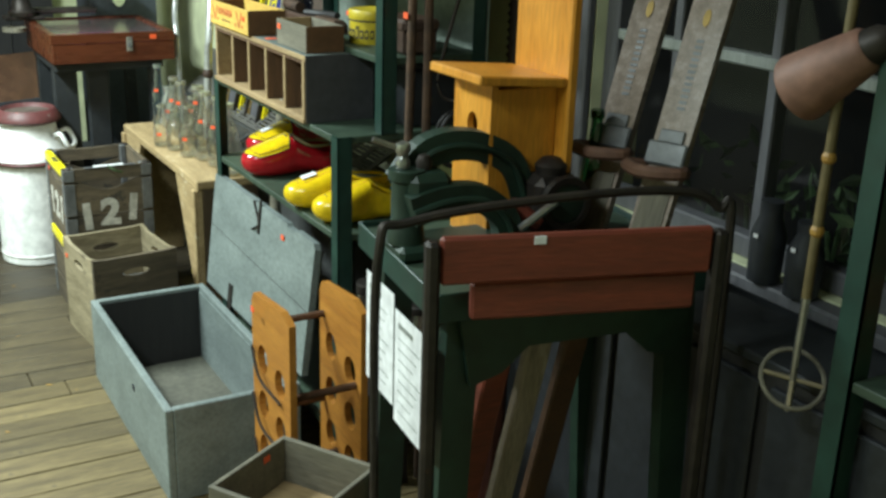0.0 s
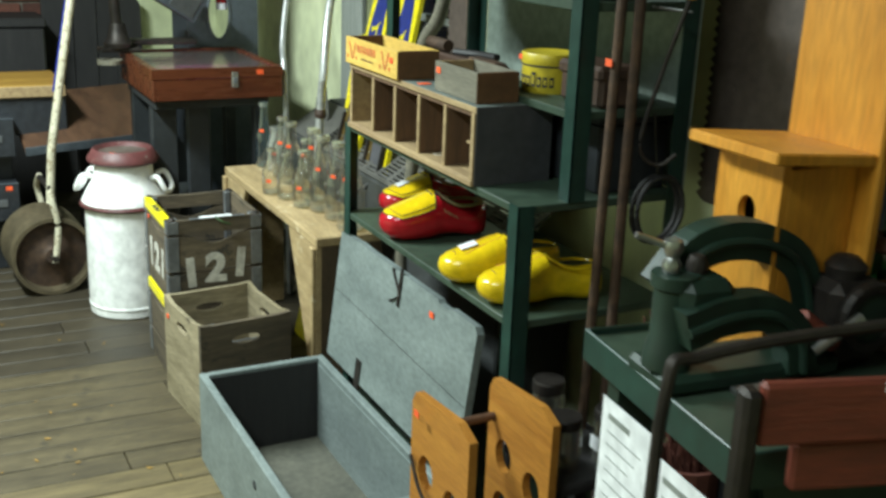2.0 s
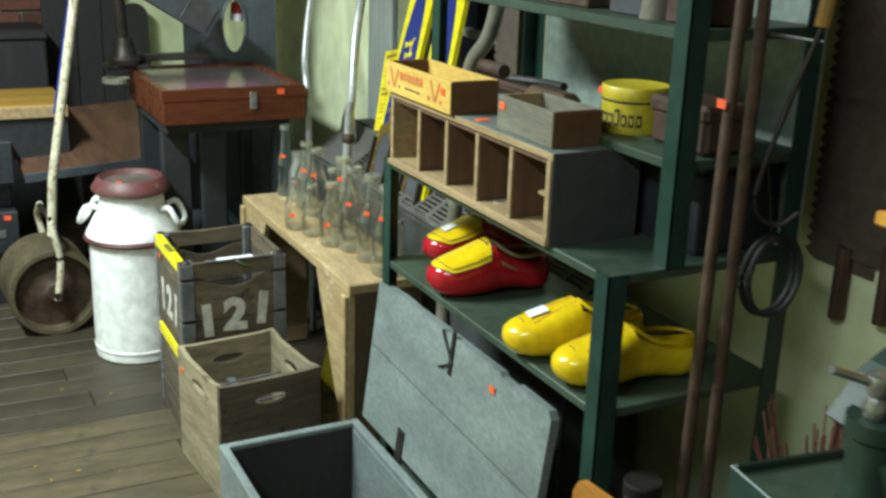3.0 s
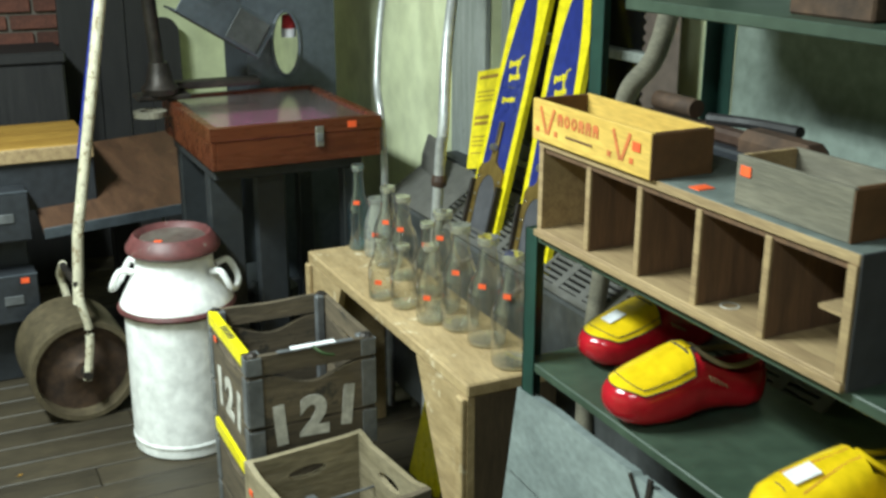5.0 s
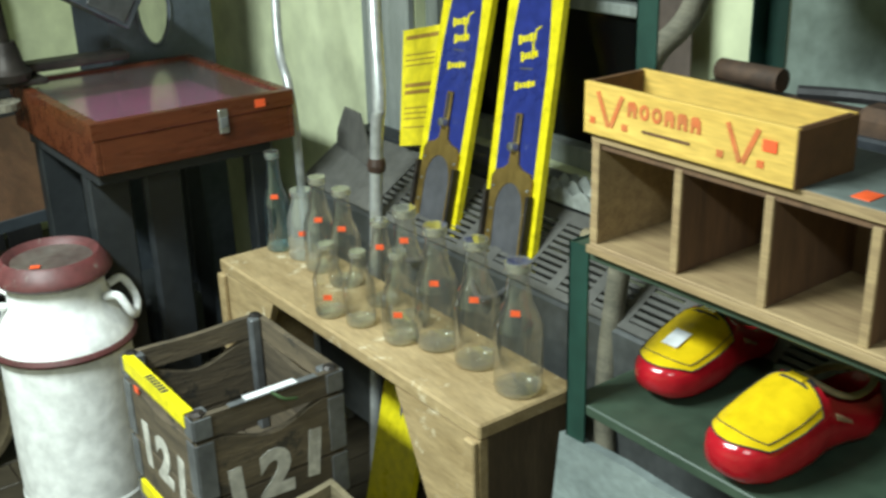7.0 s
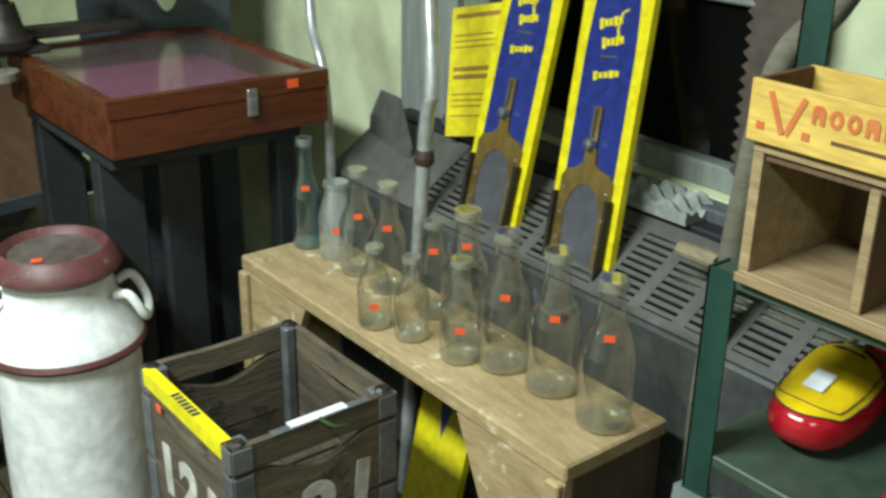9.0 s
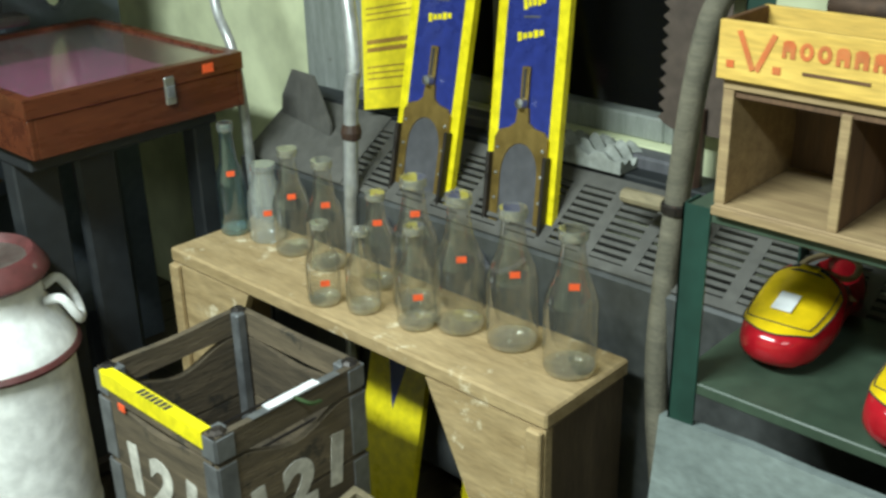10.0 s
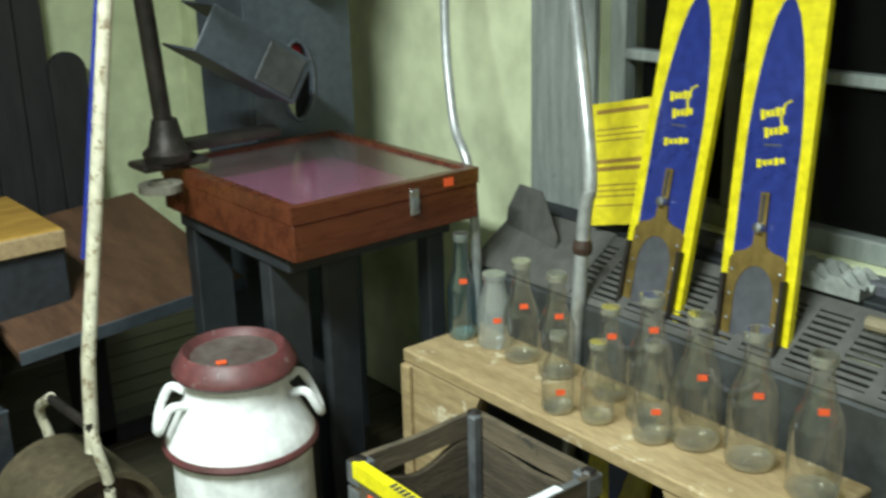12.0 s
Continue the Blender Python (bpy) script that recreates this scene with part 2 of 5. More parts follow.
    tin=mat("yellow_tin", (0.68, 0.54, 0.04), (0.55, 0.42, 0.03), 0.4, scale=6, wear=(0.25, 0.17, 0.05), wear_at=0.69),
    brown=mat("old_brown_leather", (0.085, 0.045, 0.028), (0.05, 0.028, 0.02), 0.5, scale=8, bump=0.3),
    redwood=mat("worn_red_board", (0.24, 0.050, 0.026), (0.14, 0.030, 0.018), 0.55, scale=4, stretch=(1, 6, 8), grain=30, bump=0.25, wear=(0.05, 0.03, 0.02), wear_at=0.67),
    orange_wood=mat("varnished_pine", (0.74, 0.33, 0.035), (0.60, 0.24, 0.022), 0.45, scale=2.5, stretch=(7, 7, 1), grain=22, bump=0.06),
    caddy=mat("honey_wood", (0.50, 0.22, 0.035), (0.38, 0.15, 0.024), 0.45, scale=3, stretch=GY, grain=25, bump=0.08),
    ski_wood=mat("varnished_ski_wood", (0.37, 0.30, 0.25), (0.24, 0.19, 0.15), 0.25, scale=3, stretch=GZ, grain=20, bump=0.05),
    leather=mat("binding_leather", (0.17, 0.085, 0.055), (0.10, 0.05, 0.035), 0.6, scale=9, bump=0.3),
    bamboo=mat("bamboo", (0.17, 0.13, 0.055), (0.10, 0.075, 0.035), 0.45, scale=6),
    copper=mat("copper_shade", (0.27, 0.14, 0.10), (0.18, 0.09, 0.065), 0.6, 0.1, scale=8, bump=0.1),
    saw=mat("saw_steel", (0.125, 0.093, 0.076), (0.075, 0.056, 0.047), 0.6, 0.15, scale=4, bump=0.2, wear=(0.13, 0.07, 0.04), wear_at=0.64),
    rad_top=mat("convector_grille_paint", (0.125, 0.12, 0.108), (0.09, 0.087, 0.08), 0.5, scale=6, bump=0.05),
    rad=mat("grey_convector", (0.075, 0.08, 0.08), (0.05, 0.053, 0.053), 0.5, scale=5, bump=0.05),
    leaf=mat("foliage", (0.05, 0.10, 0.03), (0.03, 0.06, 0.02), 0.6),
    twig=mat("dry_twigs", (0.16, 0.05, 0.035), rough=0.8),
    blue=mat("blue_plastic", (0.012, 0.025, 0.25), rough=0.4),
    tan=mat("tan_pad", (0.30, 0.24, 0.14), rough=0.8),
    grey_panel=mat("pale_back_panel", (0.25, 0.30, 0.26), (0.18, 0.225, 0.19), 0.6, scale=3),
    cap_red=mat("red_cloth", (0.5, 0.03, 0.03), rough=0.9),
)


# ---- mesh helpers ----
def part(name, bm, material, parent=None, label="", smooth=False):
    me = bpy.data.meshes.new(name)
    bmesh.ops.recalc_face_normals(bm, faces=bm.faces)
    if smooth:
        for face in bm.faces:
            face.smooth = True
    bm.to_mesh(me)
    bm.free()
    me.materials.append(M[material])
    ob = new(name, me)
    if parent:
        ob.parent = parent
    if smooth:
        me.set_sharp_from_angle(angle=radians(40))
    return tagged(ob, label)


def thing(name, label, category, at=(0, 0, 0), rz=0.0, group="", kind=""):
    ob = new(name)
    ob.empty_display_size = 0.05
    ob.matrix_world = pose(*at, 0, 0, rz)
    return tagged(ob, label, category, group, kind)


def box(x0, x1, y0, y1, z0, z1, bevel=0.003, bm=None, m=None):
    own = bmesh.new()
    bmesh.ops.create_cube(own, size=1)
    bmesh.ops.scale(own, vec=(x1 - x0, y1 - y0, z1 - z0), verts=own.verts)
    bmesh.ops.translate(own, vec=((x0 + x1) / 2, (y0 + y1) / 2, (z0 + z1) / 2), verts=own.verts)
    b = min(bevel, 0.3 * min(x1 - x0, y1 - y0, z1 - z0))
    if b > 0:
        bmesh.ops.bevel(own, geom=list(own.edges), offset=b, segments=1, affect="EDGES")
    if m is not None:
        bmesh.ops.transform(own, matrix=m, verts=own.verts)
    return join(own, bm)


def join(own, bm):
    if bm is None:
        return own
    me = bpy.data.meshes.new("tmp")
    own.to_mesh(me)
    own.free()
    bm.from_mesh(me)
    bpy.data.meshes.remove(me)
    return bm


def lathe(profile, n=32, bm=None, m=None, close=False):
    """Revolves (radius, height) pairs round z."""
    own = bmesh.new()
    rings = []
    for r, z in profile:
        if r < 1e-5:
            rings.append([own.verts.new((0, 0, z))])
        else:
            rings.append([own.verts.new((r * math.cos(2 * math.pi * i / n), r * math.sin(2 * math.pi * i / n), z)) for i in range(n)])
    pairs = list(zip(rings, rings[1:])) + ([(rings[-1], rings[0])] if close else [])
    for p, q in pairs:
        for i in range(n):
            j = (i + 1) % n
            vs = [p[i % len(p)], p[j % len(p)], q[j % len(q)], q[i % len(q)]]
            vs = list(dict.fromkeys(vs))
            if len(vs) > 2:
                own.faces.new(vs)
    if m is not None:
        bmesh.ops.transform(own, matrix=m, verts=own.verts)
    return join(own, bm)


def tube(points, r, n=10, bm=None, r_end=None):
    """A round bar along points, tapering to r_end."""
    own = bmesh.new()
    pts = [Vector(p) for p in points]
    rings = []
    for k, p in enumerate(pts):
        d = (pts[min(k + 1, len(pts) - 1)] - pts[max(k - 1, 0)]).normalized()
        q = d.to_track_quat("Z", "Y")
        rad = r if r_end is None else r + (r_end - r) * k / (len(pts) - 1)
        rings.append([own.verts.new(p + q @ Vector((rad * math.cos(2 * math.pi * i / n), rad * math.sin(2 * math.pi * i / n), 0))) for i in range(n)])
    for p, q in zip(rings, rings[1:]):
        for i in range(n):
            j = (i + 1) % n
            own.faces.new((p[i], p[j], q[j], q[i]))
    own.faces.new(rings[0][::-1])
    own.faces.new(rings[-1])
    return join(own, bm)


def bow(points, steps=10):
    """A smooth curve through points."""
    pts = [Vector(p) for p in points]
    pts = [2 * pts[0] - pts[1]] + pts + [2 * pts[-1] - pts[-2]]
    out = []
    for a, b, c, d in zip(pts, pts[1:], pts[2:], pts[3:]):
        for s in range(steps):
            t = s / steps
            out.append(0.5 * (2 * b + (c - a) * t + (2 * a - 5 * b + 4 * c - d) * t * t + (3 * b - a - 3 * c + d) * t ** 3))
    out.append(pts[-2])
    return out


def slab(outline, thick, m=None, bm=None, holes=()):
    """A plate in the local xy plane with holes, thick along z."""
    own = bmesh.new()
    edges = []
    for loop in (outline, *holes):
        vs = [own.verts.new((x, y, 0)) for x, y in loop]
        edges += [own.edges.new((vs[i], vs[(i + 1) % len(vs)])) for i in range(len(vs))]
    bmesh.ops.triangle_fill(own, edges=edges, use_beauty=True)
    geom = bmesh.ops.extrude_face_region(own, geom=list(own.faces))
    bmesh.ops.translate(own, vec=(0, 0, thick), verts=[v for v in geom["geom"] if isinstance(v, bmesh.types.BMVert)])
    if m is not None:
        bmesh.ops.transform(own, matrix=m, verts=own.verts)
    return join(own, bm)


def oval(cx, cy, rx, ry, n=20):
    return [(cx + rx * math.cos(2 * math.pi * i / n), cy + ry * math.sin(2 * math.pi * i / n)) for i in range(n)]


def lettering(name, words, size, m, material, parent, depth=0.0006):
    """Raised characters of Blender's own font as a mesh; m takes the text plane to its place."""
    cu = bpy.data.curves.new("tmp", "FONT")
    cu.body, cu.size, cu.extrude, cu.align_x, cu.align_y = words, size, depth, "CENTER", "CENTER"
    cu.offset = size * 0.05
    ob = bpy.data.objects.new("tmp", cu)
    scene.collection.objects.link(ob)
    bpy.context.view_layer.update()
    me = bpy.data.meshes.new_from_object(ob.evaluated_get(bpy.context.evaluated_depsgraph_get()))
    bm = bmesh.new()
    bm.from_mesh(me)
    bpy.data.objects.remove(ob)
    bpy.data.meshes.remove(me)
    bpy.data.curves.remove(cu)
    bmesh.ops.transform(bm, matrix=m, verts=bm.verts)
    return part(name, bm, material, parent)


FACE_S = pose(0, 0, 0, 90, 0, 0)       # text plane facing -y
FACE_W = pose(0, 0, 0, 90, 0, -90)     # text plane facing -x


def sticker(parent, x, y, z, facing="w", s=0.018, material="orange"):
    if facing == "w":
        bm = box(x - 0.0015, x, y - s / 2, y + s / 2, z - s * 0.35, z + s * 0.35, 0)
    elif facing == "s":
        bm = box(x - s / 2, x + s / 2, y - 0.0015, y, z - s * 0.35, z + s * 0.35, 0)
    else:
        bm = box(x - s / 2, x + s / 2, y - s * 0.4, y + s * 0.4, z, z + 0.0015, 0)
    return part("price_sticker", bm, material, parent, "small orange price sticker" if material == "orange" else "small white price label")


# ---- structure ----
WX = 1.85
XW, YS, YN, HC = -2.6, -1.6, 7.0, 2.75
floor = tagged(part("floor", box(XW, WX + 0.2, YS, YN + 0.2, -0.15, -0.022, 0), "sub"), "worn wooden plank floor, brown then darker down the aisle", "floor", kind="structure")
tagged(part("ceiling", box(XW - 0.15, WX + 0.2, YS - 0.15, YN + 0.2, HC, HC + 0.12, 0), "ceil"), "plain boarded ceiling", "ceiling", kind="structure")
tagged(part("wall_west", box(XW - 0.15, XW, YS, YN, -0.15, HC, 0), "wall"), "plain pale green plaster wall", "wall", kind="structure")
tagged(part("wall_south", box(XW - 0.15, WX + 0.2, YS - 0.15, YS, -0.15, HC, 0), "wall"), "plain pale green plaster wall", "wall", kind="structure")
W1 = (3.88, 4.72, 0.85, 2.20)
W2 = (0.70, 2.26, 0.86, 2.20)
bm = bmesh.new()
for y0, y1, z0, z1 in ((YS, W2[0], -0.15, HC), (W2[0], W2[1], -0.15, W2[2]), (W2[0], W2[1], W2[3], HC), (W2[1], W1[0], -0.15, HC),
                       (W1[0], W1[1], -0.15, W1[2]), (W1[0], W1[1], W1[3], HC), (W1[1], YN, -0.15, HC)):
    box(WX, WX + 0.16, y0, y1, z0, z1, 0, bm)
tagged(part("wall_east", bm, "wall"), "pale yellow-green plaster wall with two dark windows", "wall", kind="structure")
tagged(part("wall_north", box(1.05, WX + 0.16, YN, YN + 0.16, -0.15, HC, 0), "wall"), "pale yellow-green plaster end wall", "wall", kind="structure")
brick_wall = tagged(part("wall_brick", box(XW - 0.15, 1.05, YN + 0.012, YN + 0.16, -0.15, HC, 0), "mortar"), "old dark red brick end wall", "wall", kind="structure")


def window(name, w, uprights, bars, material, casing_l, casing_r):
    y0, y1, z0, z1 = w
    win = thing(name, "night-dark old window with painted wooden muntins", "window", (WX, (y0 + y1) / 2, z0), kind="structure")
    yc = (y0 + y1) / 2
    a, b, h = y0 - yc, y1 - yc, z1 - z0
    bm = bmesh.new()
    for p in ((a, a + 0.05, 0, h), (b - 0.05, b, 0, h), (a + 0.05, b - 0.05, 0, 0.05), (a + 0.05, b - 0.05, h - 0.05, h)):
        box(0.03, 0.075, *p, 0.004, bm)
    part("window_frame", bm, material, win)
    for y in uprights:
        part("muntin", box(0.032, 0.072, y - yc - 0.015, y - yc + 0.015, 0.05, h - 0.05, 0.004), material, win)
    for z in bars:
        part("muntin", box(0.028, 0.068, a + 0.05, b - 0.05, z - z0 - 0.013, z - z0 + 0.013, 0.004), "frame", win)
    part("pane", box(0.05, 0.054, a + 0.045, b - 0.045, 0.045, h - 0.045, 0), "pane", win).visible_shadow = False
    for p, q, mt in ((b, b + casing_l, material), (a - casing_r, a, material)):
        part("casing", box(-0.025, -0.002, p, q, -0.04, h + 0.08, 0.004), mt, win)
    part("window_sill", box(-0.05, 0.03, a - 0.02, b + 0.02, -0.035, -0.004, 0.005), "frame_dark", win)
    return win


window("window_1", W1, (4.36,), (1.22, 1.70), "frame", 0.22, 0.03)
window("window_2", W2, (2.0, 1.70, 1.2), (1.285, 1.72), "frame_dark", 0.08, 0.08)
tagged(part("backdrop", box(4.5, 4.55, -4, 9, -1, 5, 0), "night"), "dark night outside the windows", "backdrop", kind="structure")


# ---- lamps on the ceiling ----
def ceiling_light(x, y):
    la = thing("ceiling_light", "white strip light hung from the ceiling", "ceiling light", (x, y, HC), group="ceiling lights")
    part("housing", box(-0.14, 0.14, -0.62, 0.62, -0.10, -0.02, 0.01), "can", la)
    part("bracket", box(-0.02, 0.02, -0.1, 0.1, -0.02, 0, 0.002), "steel", la)


ceiling_light(-0.35, 4.05)
ceiling_light(-0.6, 1.5)


# ---- milk can ----
can = thing("milk_can", "white-painted steel milk can with dull red lid and red band", "milk can", (0.900, 4.91, 0), -25)
can.scale = (1, 1, 1.03)
part("body", lathe([(0, 0), (0.150, 0), (0.156, 0.006), (0.157, 0.02), (0.158, 0.12), (0.155, 0.428), (0.168, 0.436), (0.165, 0.452), (0.156, 0.470), (0.130, 0.517), (0.116, 0.538), (0.111, 0.59), (0.102, 0.59), (0.102, 0.53), (0.146, 0.425), (0.148, 0.012), (0, 0.012)], 48), "can", can, smooth=True)
part("band", lathe([(0.1555, 0.426), (0.171, 0.430), (0.174, 0.437), (0.169, 0.446), (0.157, 0.450)], 48, close=True), "can_red", can, "dull red painted band", smooth=True)
for zz in (0.03,):
    part("hoop_bead", lathe([(0.156, zz), (0.1605, zz + 0.006), (0.1605, zz + 0.012), (0.156, zz + 0.018)], 48, close=True), "can", can, smooth=True)
lid = part("lid", lathe([(0.098, 0.57), (0.112, 0.592), (0.130, 0.596), (0.137, 0.605), (0.136, 0.615), (0.126, 0.628), (0.116, 0.644), (0.110, 0.648), (0.102, 0.642), (0.094, 0.632)], 48), "can_red", can, "dull red mushroom lid", smooth=True)
part("lid_top", lathe([(0.096, 0.633), (0.05, 0.629), (0, 0.630)], 40), "can_top", lid, smooth=True)
for s in (1, -1):
    part("handle", tube(bow([(s * 0.114, -0.04, 0.54), (s * 0.147, -0.058, 0.545), (s * 0.176, -0.05, 0.492), (s * 0.176, 0.05, 0.492), (s * 0.147, 0.058, 0.545), (s * 0.114, 0.04, 0.54)], 5), 0.010, 8), "can", can, smooth=True)
sticker(can, -0.03, -0.05, 0.633, "up", 0.022)

# ---- lawn roller ----
rol = thing("lawn_roller", "rusty iron lawn roller with a chipped white handle", "lawn roller", (0.645, 5.16, 0), 4)
R = pose(0, 0, 0.167, -90, 0, 0)
part("drum", lathe([(0.145, 0.02), (0.150, 0), (0.166, 0), (0.167, 0.008), (0.167, 0.27), (0.160, 0.275), (0.145, 0.27)], 40, m=R, close=True), "drum", rol, smooth=True)
part("end_plate", lathe([(0, 0.012), (0.03, 0.012), (0.05, 0.035), (0.11, 0.045), (0.146, 0.05), (0.146, 0.06), (0, 0.06)], 32, m=R), "rust", rol, smooth=True)
part("end_plate", lathe([(0, 0.23), (0.146, 0.23), (0.146, 0.24), (0, 0.24)], 32, m=R), "rust", rol)
part("axle", lathe([(0, -0.04), (0.014, -0.04), (0.014, 0.31), (0, 0.31)], 12, m=R), "iron", rol, smooth=True)
for yy, top in ((-0.025, 0.0), (0.295, 0.0)):
    bm = tube(bow([(0.0, yy, 0.15), (0.02, yy, 0.30), (0.005, yy, 0.40), (0.0, yy + (0.02 if yy < 0 else -0.1), 0.47)], 6), 0.013, 8)
    part("fork_arm", bm, "white_paint", rol, smooth=True)
part("crossbar", tube([(0, -0.02, 0.465), (0.0, 0.20, 0.465)], 0.012, 8), "iron", rol)
part("blue_strip", tube([(0.052, 0.014, 0.85), (0.197, 0.036, 1.55)], 0.009, 8), "blue", rol, "bright blue strip along the handle")
part("handle_pole", tube([(0.0, -0.005, 0.40), (0.02, -0.005, 0.62), (0.205, 0.02, 1.55)], 0.0165, 10), "white_paint", rol, "chipped white handle pole", smooth=True)
part("grip", tube([(0.205, -0.16, 1.55), (0.205, 0.18, 1.55)], 0.017, 10), "dark", rol)

# ---- wooden crates ----
def crate(name, label, x0, x1, y0, y1, z0, h, wood, posts, group):
    """A milk crate: plain lower slats, wave-topped middle slats, narrow top rails, zinc plates at the corners."""
    c = thing(name, label, "crate", ((x0 + x1) / 2, (y0 + y1) / 2, z0), group=group)
    a, b = (x1 - x0) / 2, (y1 - y0) / 2
    t = 0.014
    rows = ((0.0, 0.098, 0.0), (0.104, 0.232, 0.034), (0.236, h, 0.004))

    def board(length, zb, zt, dip):
        top = []
        for i in range(17):
            u = -1 + i / 8
            top.append((u * length, zt - dip * (0.5 + 0.5 * math.cos(math.pi * max(-1, min(1, u * 1.25))))))
        return [(-length, zb), (length, zb)] + top[::-1]
    for zb, zt, dip in rows:
        for s in (-1, 1):
            part("slat", slab(board(a - 0.004, zb, zt, dip), t, pose(0, s * b + (t if s < 0 else 0), 0, 90, 0, 0)), wood, c)
            part("slat", slab(board(b - t - 0.002, zb, zt, dip * 0.5), t, pose(s * a - (t if s > 0 else 0), 0, 0, 90, 0, 90)), wood, c)
    for sx in (-1, 1):
        for sy in (-1, 1):
            for zb, zt, dip in rows:
                part("corner_plate", box(sx * (a - 0.018) - 0.018, sx * (a - 0.018) + 0.018, sy * (b + 0.0015) - 0.0015, sy * (b + 0.0015) + 0.0015, zb + 0.004, zt - 0.003, 0.0008), posts, c)
                part("corner_plate", box(sx * (a + 0.0015) - 0.0015, sx * (a + 0.0015) + 0.0015, sy * (b - 0.018) - 0.018, sy * (b - 0.018) + 0.018, zb + 0.004, zt - 0.003, 0.0008), posts, c)
            part("corner_post", box(sx * (a - 0.027) - 0.011, sx * (a - 0.027) + 0.011, sy * (b - 0.027) - 0.011, sy * (b - 0.027) + 0.011, 0.012, h + 0.002, 0.003), posts, c, "galvanised inner corner angle")
            part("corner_cap", lathe([(0, 0.006), (0.009, 0.007), (0.016, 0.002), (0.018, -0.008), (0, -0.008)], 7, m=pose(sx * (a - 0.016), sy * (b - 0.016), h, 6 * sx, 5 * sy, 20)), "iron", c, "dark iron corner cap")
    bm = bmesh.new()
    for i in range(5):
        w = 2 * (a - t) / 5
        box(-a + t + i * w + 0.002, -a + t + (i + 1) * w - 0.002, -b + t, b - t, 0.002, 0.012, 0, bm)
    part("bottom", bm, wood, c)
    return c


def painted_number(c, b, a, z, side):
    """White stencilled 121 on the front or the left side."""
    for ch, u, rot in (("1", -0.085, 4), ("2", 0.0, -2), ("1", 0.085, -6)):
        if side == "s":
            m = Matrix.Translation((u, -b - 0.0008, z + u * 0.12)) @ FACE_S @ pose(0, 0, 0, 0, 0, rot)
        else:
            m = Matrix.Translation((-a - 0.0008, -u, z)) @ FACE_W @ pose(0, 0, 0, 0, 0, rot)
        lettering("painted_digit", ch, 0.135, m @ Matrix.Diagonal((1.05, 1, 1, 1)), "white", c)


CX0, CX1, CY0, CY1 = 0.885, 1.205, 4.105, 4.455
for z0, g in ((0.0, 0), (0.298, 1)):
    c = crate("milk_crate", "weathered brown slatted milk crate, one stacked on another, painted 121" if g else "weathered brown slatted milk crate under another one",
              CX0, CX1, CY0, CY1, z0, 0.285, "crate", "zinc", "stacked milk crates")
    a, b = (CX1 - CX0) / 2, (CY1 - CY0) / 2
    part("tape", box(-a - 0.004, -a - 0.0022, -b + 0.03, b - 0.02, 0.256, 0.286, 0), "tape", c, "bright yellow tape strip")
    part("tape_fold", box(-a - 0.004, -a + 0.016, -b + 0.03, b - 0.02, 0.287, 0.2885, 0), "tape", c, "bright yellow tape strip")
    if g:
        painted_number(c, b, a, 0.105, "s")
        painted_number(c, b, a, 0.105, "w")
        for k in range(7):
            part("tape_lettering", box(-a - 0.0045, -a + 0.012, 0.03 - k * 0.013, 0.039 - k * 0.013, 0.2888, 0.2892, 0), "ink", c)
        part("silver_tape", box(-0.085, 0.105, -b - 0.002, -b + 0.0145, 0.2855, 0.2868, 0), "zinc", c, "silver tape on the rim")
        part("tag", box(-0.05, 0.06, -b - 0.001, -b + 0.018, 0.287, 0.2895, 0, m=pose(0, 0, 0, 0, 0, 0)), "paper", c, "white paper strip taped on the rim")
        part("tag_string", tube(bow([(0.0, -b - 0.004, 0.29), (0.02, -b - 0.02, 0.275), (0.05, -b - 0.012, 0.262)], 4), 0.0035, 6), "leaf", c, "pale green knotted string")
        sticker(c, -a - 0.004, b - 0.08, 0.235, "w", 0.02)
    bm = bmesh.new()
    if g:
        for i in range(1, 3):
            tube([(-a + 0.02, -b + i * 0.117, 0.13), (a - 0.02, -b + i * 0.117, 0.13)], 0.003, 6, bm)
        part("divider_wires", bm, "iron", c)

front = thing("wooden_crate", "tan wooden crate with hand holes and wire dividers", "crate", (1.024, 3.912, 0), 6)
a, b, h = 0.152, 0.168, 0.35
hole = oval(0, 0.285, 0.05, 0.016, 16)
for s in (-1, 1):
    # south end takes the dark wood to paint in its shade; north stays tan
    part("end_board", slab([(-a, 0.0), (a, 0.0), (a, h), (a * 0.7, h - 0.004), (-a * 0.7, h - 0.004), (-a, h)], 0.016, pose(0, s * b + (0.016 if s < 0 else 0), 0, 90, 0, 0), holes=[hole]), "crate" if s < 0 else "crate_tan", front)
    part("side_board", slab([(-b + 0.017, 0.0), (b - 0.017, 0.0), (b - 0.017, h), (0.1, h - 0.012), (-0.1, h - 0.012), (-b + 0.017, h)], 0.014, pose(s * a - (0.014 if s > 0 else 0), 0, 0, 90, 0, 90), holes=[hole]), "crate_tan", front)
part("bottom", box(-a + 0.015, a - 0.015, -b + 0.017, b - 0.017, 0.004, 0.014, 0), "crate", front)
for i in (-1, 0, 1):
    part("divider_wire", tube([(-a + 0.012, i * 0.075, 0.24), (a - 0.012, i * 0.075, 0.24)], 0.003, 6), "zinc", front)
part("divider", box(-0.012, 0.012, -b + 0.02, b - 0.02, 0.215, 0.222, 0.001), "zinc", front)
sticker(front, -a - 0.001, 0.13, 0.285, "w", 0.02)

# ---- long grey chest with raised lid ----
chest = thing("tool_chest", "long blue-grey painted wooden chest, lid open and leaning back", "chest", (1.03, 3.11, 0))
a, b, h, t = 0.192, 0.44, 0.28, 0.022
